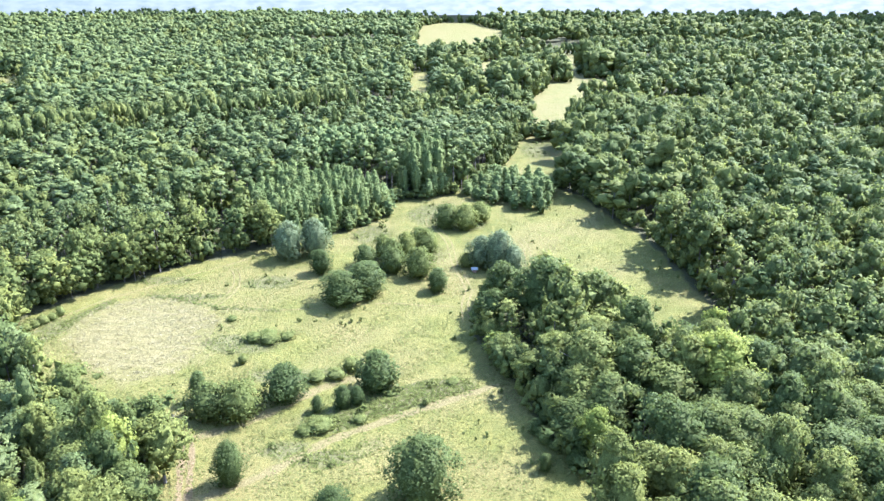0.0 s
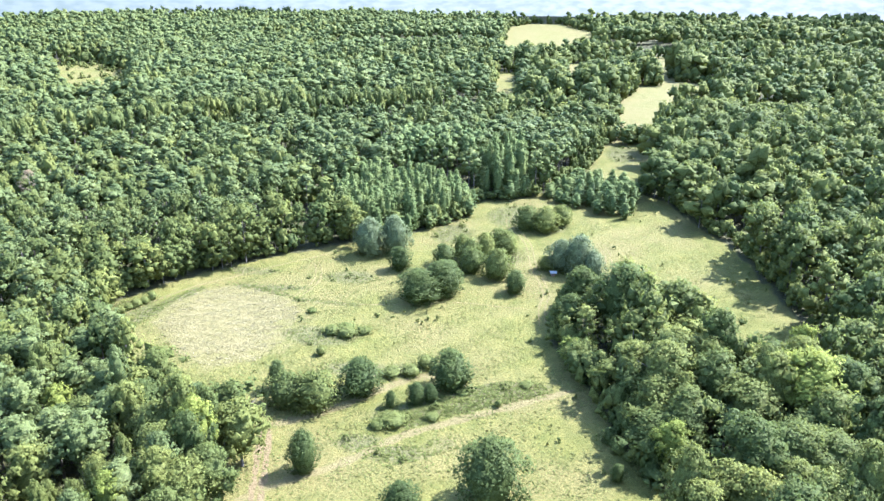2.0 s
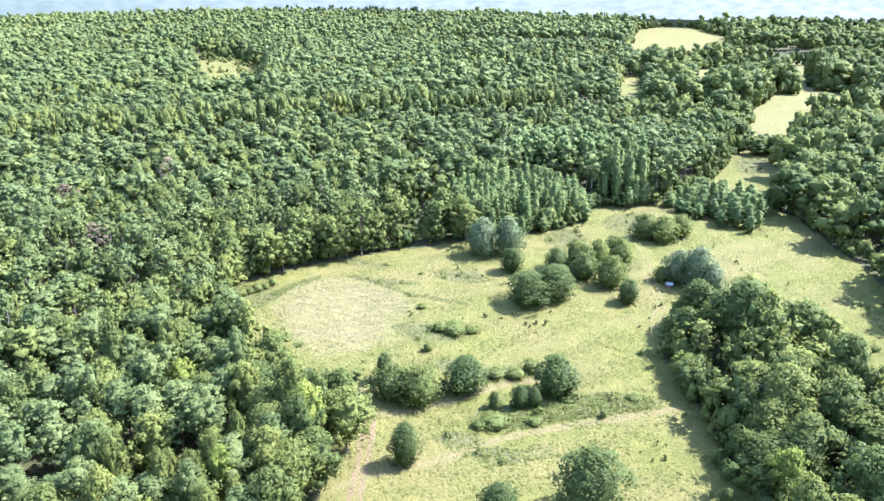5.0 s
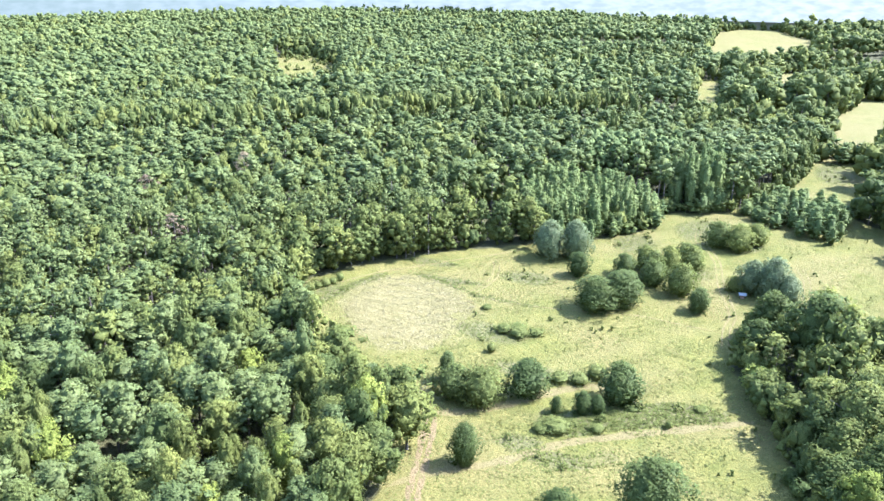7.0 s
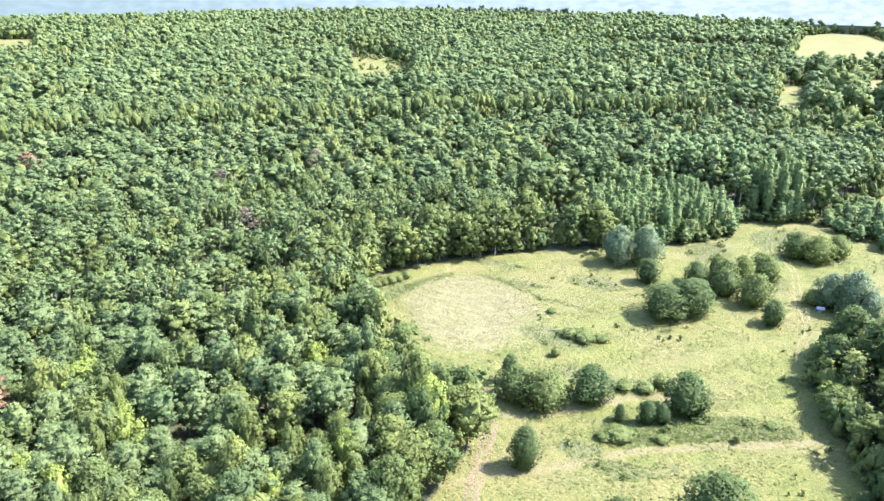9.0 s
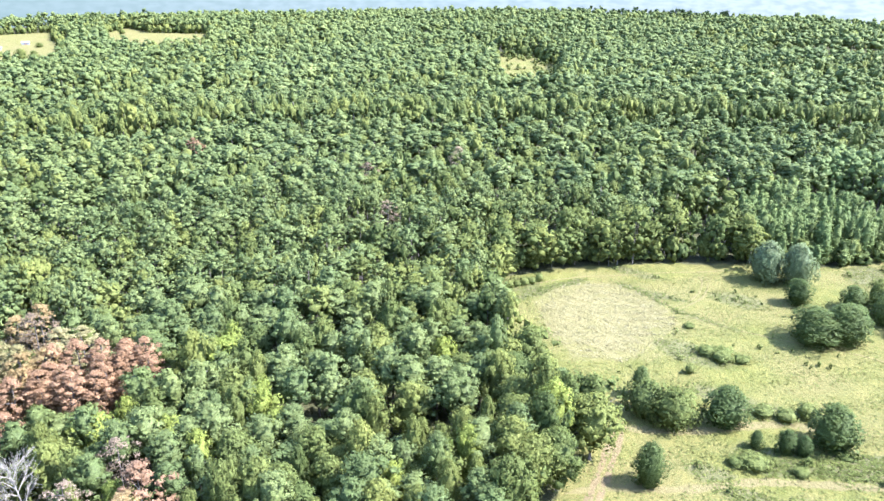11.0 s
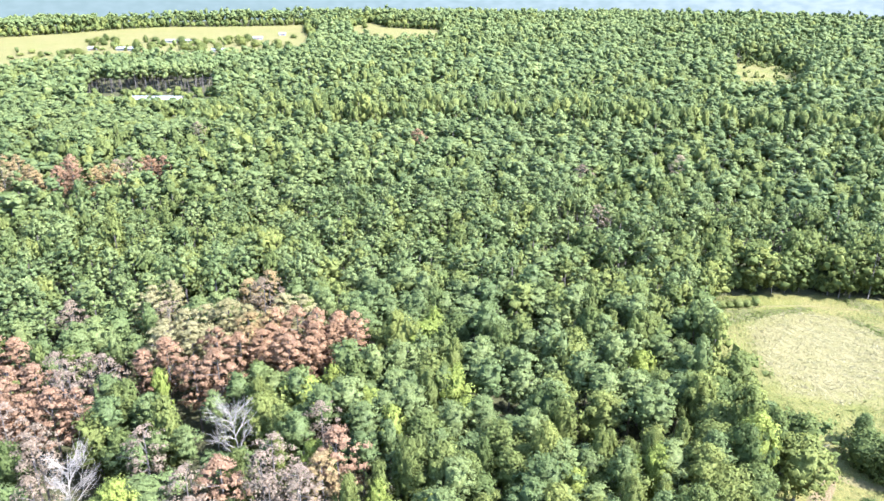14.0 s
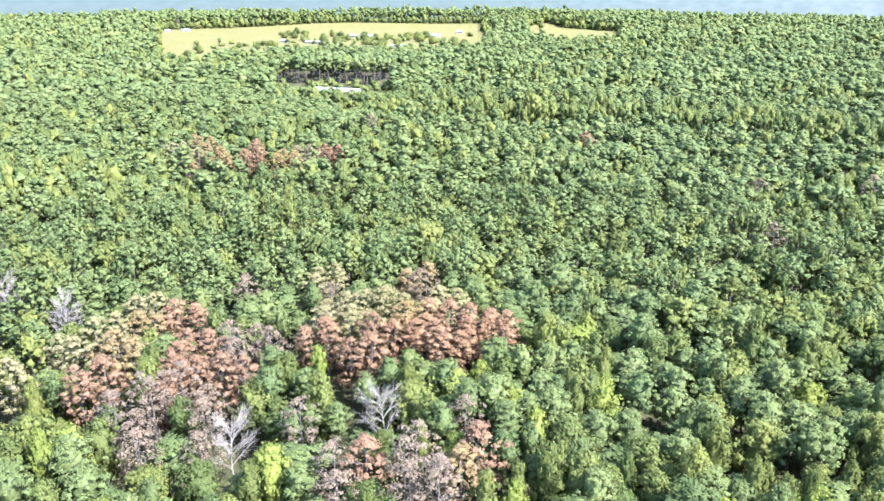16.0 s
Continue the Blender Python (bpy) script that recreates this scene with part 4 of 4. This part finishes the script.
ring = np.array(MEADOW + MEADOW[:1], float)[: MEADOW.index((17, 107)) + 1]
run = np.r_[0, np.cumsum(np.hypot(*np.diff(ring, axis=0).T))]
along = np.arange(0, run[-1], 2.1)
ex, ey = np.interp(along, run, ring[:, 0]) + r.normal(0, 1.0, len(along)), np.interp(along, run, ring[:, 1]) + r.normal(0, 1.0, len(along))
away = np.gradient(np.stack([np.interp(along, run, ring[:, 0]), np.interp(along, run, ring[:, 1])], -1), axis=0)
away /= np.hypot(*away.T)[:, None]
ex, ey = ex - 2.2 * away[:, 1], ey + 2.2 * away[:, 0]
bare = ((ex < -50) & (ey > 150)) | (ex > 26)
ok = ~bare | (r.uniform(size=len(ex)) < 0.95)
ex, ey = ex - 1.8 * away[:, 1] * bare, ey + 1.8 * away[:, 0] * bare
ex, ey = ex[ok], ey[ok]
strewn("edge_thicket", "leafy undergrowth along the foot of the woods", "undergrowth", "bush", np.stack([ex, ey, r.uniform(3.0, 7.5, len(ex)), r.uniform(3.5, 6.0, len(ex))], -1), 110, 0.6, 0, 0.0, 4, 16)
rows = []
for poly in (VALLEY_FIELD, HILL_FIELD, *FAR_STRIPS, PINE_GLADE, FARM, FARM_PADDOCK, *SPINNEYS):
    loop = np.array(poly + poly[:1], float)
    run = np.r_[0, np.cumsum(np.hypot(*np.diff(loop, axis=0).T))]
    along = np.arange(0, run[-1], 3.6)
    ex, ey = (np.interp(along, run, loop[:, k]) + r.normal(0, 1.4, len(along)) for k in (0, 1))
    rows.append(np.stack([ex, ey, r.uniform(4.5, 11.0, len(ex)), r.uniform(5.0, 8.0, len(ex))], -1))
t = r.uniform(0, 3, 60)
ex, ey = np.interp(t, range(4), (-456, -448, -423, -418)) + r.normal(3, 3, 60), np.interp(t, range(4), (56, 81, 101, 123)) + r.normal(0, 2, 60)
rows.append(np.stack([ex, ey, r.uniform(9.5, 12.5, 60), r.uniform(6, 8, 60)], -1))
ex, ey = r.uniform(-545, -415, 150), r.uniform(56, 145, 150)
ok = inside(SHED_YARD, ex, ey) & (np.hypot(ex + 489, ey - 103) > 12)
rows.append(np.stack([ex, ey, r.uniform(3, 6, 150), r.uniform(4, 6, 150)], -1)[ok])
t = r.uniform(0, 1, 70)
ex, ey = -690 - 130 * r.uniform(0, 1, 70), 30 + 240 * t
rows.append(np.stack([ex, ey, r.uniform(2, 6, 70), r.uniform(4, 9, 70)], -1)[inside(FARM, ex, ey)])
strewn("far_undergrowth", "leafy undergrowth round the far fields", "undergrowth", "bush", np.concatenate(rows), 12, 1.2, 0, 0.0, 4, 6)
gx2, gy2 = r.uniform(-430, -263, 260), r.uniform(398, 575, 260)
ok = inside(PINE_GLADE, gx2, gy2)
strewn("glade_scrub", "yellowish young scrub in a forest glade", "scrub", "shrub", np.stack([gx2, gy2, r.uniform(2, 5, 260), r.uniform(3, 6, 260)], -1)[ok], 20, 0.6, 0, 0.0, 4, 6)


def bushes(name, label, places, size, r):
    rows = [(x, y, size * r.uniform(0.5, 1.2), size * r.uniform(0.8, 1.8)) for x, y in places]
    return strewn(name, label, "shrubs", "shrub", rows, 130, 0.36, 0, 0.0, 3)


spots_low = []
for ax, ay, a, b in WEED_PATCHES[:18]:
    for _ in range(int(0.05 * a * b) + 1):
        t, q = r.uniform(0, 6.28), 0.85 * math.sqrt(r.uniform(0, 1))
        spots_low.append((ax + a * q * math.cos(t), ay + b * q * math.sin(t)))
sx, sy = r.uniform(-110, 55, 900), r.uniform(74, 290, 900)
ok = inside(MEADOW, sx, sy) & ~inside(STRAW, sx, sy) & (np.sin(sx * 0.09 + 1) + np.cos(sy * 0.07 - sx * 0.03) > -0.2)
strewn("seedlings", "small green seedlings dotted over the grass", "seedlings", "shrub", np.stack([sx, sy, r.uniform(0.5, 1.5, 900), r.uniform(0.5, 1.3, 900)], -1)[ok & (np.arange(900) % 5 < 2)], 14, 0.5, 0, 0.0, 4, 4)
bushes("meadow_scrub", "low green scrub bushes scattered in the meadow", [p for p in spots_low if inside(MEADOW, *p)], 1.35, r)


# ---- the distance ----
def painted_haze():
    """Pale distance behind the last trees: haze painted as glow, whiter towards the sun."""
    m, nodes, links, bsdf = blank("painted_haze_glow")
    g = nodes.new("ShaderNodeNewGeometry")
    axis = nodes.new("ShaderNodeVectorMath")
    axis.operation = "DOT_PRODUCT"
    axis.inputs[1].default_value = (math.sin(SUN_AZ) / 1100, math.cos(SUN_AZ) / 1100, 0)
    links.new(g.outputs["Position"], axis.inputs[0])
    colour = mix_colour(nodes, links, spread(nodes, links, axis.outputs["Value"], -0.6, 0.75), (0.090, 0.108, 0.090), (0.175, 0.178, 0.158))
    # dimmer mottling painted into the glow for far woods seen through haze
    flat = nodes.new("ShaderNodeMapping")
    flat.inputs["Scale"].default_value = (0.06, 0.06, 0.16)
    links.new(g.outputs["Position"], flat.inputs[0])
    woods = nodes.new("ShaderNodeTexNoise")
    woods.inputs["Scale"].default_value, woods.inputs["Detail"].default_value = 1.0, 5.0
    links.new(flat.outputs[0], woods.inputs["Vector"])
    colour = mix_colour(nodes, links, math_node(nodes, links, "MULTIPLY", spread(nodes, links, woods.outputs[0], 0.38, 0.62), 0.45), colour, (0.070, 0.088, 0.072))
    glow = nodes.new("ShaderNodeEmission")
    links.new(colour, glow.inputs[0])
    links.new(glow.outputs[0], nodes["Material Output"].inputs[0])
    return m


# curved wall that carries the glowing painted haze
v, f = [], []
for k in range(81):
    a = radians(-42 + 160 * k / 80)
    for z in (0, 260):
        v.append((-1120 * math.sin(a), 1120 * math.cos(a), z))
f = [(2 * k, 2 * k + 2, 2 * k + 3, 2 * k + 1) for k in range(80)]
tagged(new("backdrop", mesh_of("backdrop", np.array(v), f, painted_haze(), smooth=True)), "glowing backdrop wall painted with pale blue haze behind the woods", "backdrop", kind="structure")

# ---- dead snags ----
def snag(x, y, h, seed):
    """A bare grey dead tree: a stem and crooked limbs with twigs."""
    r = np.random.default_rng(seed)
    root = new("dead_snag")
    root.matrix_basis = pose(x, y, float(lie(x, y)), 0, 0, seed * 71)
    bend = r.uniform(-0.5, 0.5, 2)
    at = [np.array([bend[0] * math.sin(k * 0.5), bend[1] * math.sin(k * 0.6), -0.25 + h * k / 8]) for k in range(9)]
    part("trunk", mesh_of("trunk", *tube(at, [0.22 - 0.024 * k for k in range(9)], 7), DEAD), root)
    for i in range(15):
        z = h * (0.35 + 0.6 * i / 15)
        a, reach = i * 2.4 + r.uniform(-0.4, 0.4), (0.30 - 0.012 * i) * h * r.uniform(0.6, 1.1)
        start = np.array([np.interp(z, [p[2] for p in at], [p[k] for p in at]) for k in (0, 1)] + [z])
        out = np.array([math.cos(a), math.sin(a), 0.7 + 0.5 * r.uniform()])
        elbow, tip = start + out * reach * 0.5 + (0, 0, 0.25), start + out * reach + r.normal(0, 0.3, 3)
        pieces, twigs = [tube([start, elbow, tip], [0.085, 0.06, 0.025], 5)], []
        for q in range(11):
            f = 0.25 + 0.75 * q / 11
            s0 = start + (tip - start) * f
            s1, spray = s0 + r.normal(0, 0.35, 3) + out * 0.5, []
            for _ in range(3):
                spray.append(tube([s0, s1, s1 + r.normal(0, 0.55, 3) + out * 0.7 + (0, 0, 0.25)], [0.034, 0.026, 0.014], 3))
            twigs.append(joined(spray))
        limb = part("limb", mesh_of("limb", *pieces[0], DEAD), root)
        for v, f in twigs:
            part("twig", mesh_of("twig", v, f, DEAD), limb)
    return tagged(root, "bare silver-grey dead tree standing in the wood", "dead tree", "dead snags in the wood")


for k, (x, y, h) in enumerate(SNAGS):
    snag(x, y, h, k + 3)


# ---- buildings ----
def box(x0, y0, z0, x1, y1, z1):
    v = np.array([(x, y, z) for z in (z0, z1) for x, y in ((x0, y0), (x1, y0), (x1, y1), (x0, y1))], float)
    f = np.array([(0, 3, 2, 1), (4, 5, 6, 7), (0, 1, 5, 4), (1, 2, 6, 5), (2, 3, 7, 6), (3, 0, 4, 7)])
    return v, f


def gable(x0, x1, y0, y1, z, rise, over, thick):
    """A roof of two slopes with its ridge along x."""
    m = (y0 + y1) / 2
    rows = [(y0 - over, z - over * rise / (m - y0)), (m, z + rise), (y1 + over, z - over * rise / (m - y0))]
    v = np.array([(x, y, zz + t) for x in (x0 - over, x1 + over) for t in (0, thick) for y, zz in rows], float)
    f = np.array([(0, 1, 4, 3), (1, 2, 5, 4), (6, 9, 10, 7), (7, 10, 11, 8), (3, 4, 10, 9), (4, 5, 11, 10), (0, 6, 7, 1), (1, 7, 8, 2), (0, 3, 9, 6), (2, 8, 11, 5), (0, 1, 4, 3), (6, 7, 10, 9)])[:10]
    return v, f


def house(name, x, y, turn, length, depth, height, rise, label, category, walls, doors=1, windows=3, group=""):
    root = new(name)
    root.matrix_basis = pose(x, y, float(lie(x, y)), 0, 0, turn)
    a, b = length / 2, depth / 2
    v, f = box(-a, -b, -0.2, a, b, height)
    part("wall", mesh_of("wall", v, f, walls), root)
    peak = np.array([(e * (a - 0.02), s * b * 0.98, height) for e in (-1, 1) for s in (-1, 1)] + [(e * (a - 0.02), 0, height + rise * 0.97) for e in (-1, 1)])
    part("gable_end", mesh_of("gable_end", peak, [(0, 1, 4), (2, 5, 3), (0, 4, 5), (0, 5, 2), (1, 3, 5), (1, 5, 4)], walls), root)
    part("roof", mesh_of("roof", *gable(-a, a, -b, b, height + 0.02, rise, 0.45, 0.14), TIN), root, "pale sheet-metal roof")
    for s in (-1, 1):
        for k in range(doors):
            dx = -a + length * (k + 0.5) / doors
            half = min(0.9, 0.3 * length)
            dv, df = box(dx - half, s * b - 0.05, 0, dx + half, s * b + 0.05, min(2.1, height - 0.2))
            part("door", mesh_of("door", dv, df, BROWN), root)
        for k in range(windows):
            wx = -a + length * (k + 1) / (windows + 1) + 1.6 * (length > 8)
            wv, wf = box(wx - 0.5, s * b - 0.04, height * 0.42, wx + 0.5, s * b + 0.04, height * 0.8)
            part("window", mesh_of("window", wv, wf, GLASS), root)
    return tagged(root, label, category, group)


house("field_hut", -6.2, 199.4, 12, 1.0, 0.9, 1.1, 0.2, "small brown field hut with a white metal roof beside bushes", "hut", BROWN, 1, 0)
house("long_shed", -489, 103, 56, 30, 9, 2.6, 1.3, "long low shed with a white metal roof among the pines", "shed", SIDING, 3, 8)
for x, y, turn, length in ((-802, 117, 60, 12), (-782, 145, 55, 34), (-826, 203, 62, 44), (-728, 214, 70, 20), (-810, 281, 72, 16), (-837, 319, 65, 12), (-951, 28, 80, 14), (-950, 8, 85, 9), (-786, 352, 70, 10)):
    house("farm_building", x, y, turn, length * 0.6, 7, 2.0, 1.1, "white-roofed farm building in the far pasture", "farm building", SIDING, 1, max(2, int(length / 6)), "buildings of the far farm")
house("clearing_cabin", -405, 262, 40, 8, 6, 2.6, 1.4, "small pale-roofed cabin in the woods", "cabin", SIDING, 1, 2)

# ---- trees of the far farm ----
for k, (x, y, h, w) in enumerate(((-844, 123, 9, 9), (-840, 133, 10, 10), (-835, 144, 9, 9), (-768, 150, 11, 10), (-763, 162, 11, 11), (-754, 190, 11, 13), (-744, 203, 10, 13), (-782, 240, 11, 12), (-763, 248, 12, 13),
                                  (-745, 255, 10, 11), (-706, 263, 14, 11), (-675, 262, 15, 12), (-736, 31, 10, 8), (-769, 69, 7, 6), (-867, 436, 9, 8), (-720, 20, 7, 10), (-730, 48, 6, 9), (-742, 62, 6, 9),
                                  (-790, 92, 5, 12), (-810, 158, 6, 10), (-700, 150, 9, 10), (-690, 120, 9, 11), (-700, 90, 8, 12), (-800, 215, 6, 10))):
    plant("bush", x, y, h * 0.8, w * 0.85, k % 3, "rounded green tree standing in the far pasture", "trees of the far farm")
for k, (x, y) in enumerate([(-878, 124), (-874, 133), (-883, 143), (-879, 151), (-823, 161), (-842, 174), (-850, 185), (-801, 182), (-804, 200), (-810, 214), (-794, 221), (-830, 257), (-814, 261), (-799, 266), (-726, 267), (-743, 279), (-729, 214), (-750, 83), (-762, 99), (-765, 31), (-694, 236), (-669, 238), (-802, 318), (-725, 169), (-714, 193), (-688, 217)]):
    plant("bush", x, y, 4 + 5 * ((k * 0.37) % 1), 5 + 6 * ((k * 0.61) % 1), k % 3, "rounded green tree standing in the far pasture", "trees of the far farm")
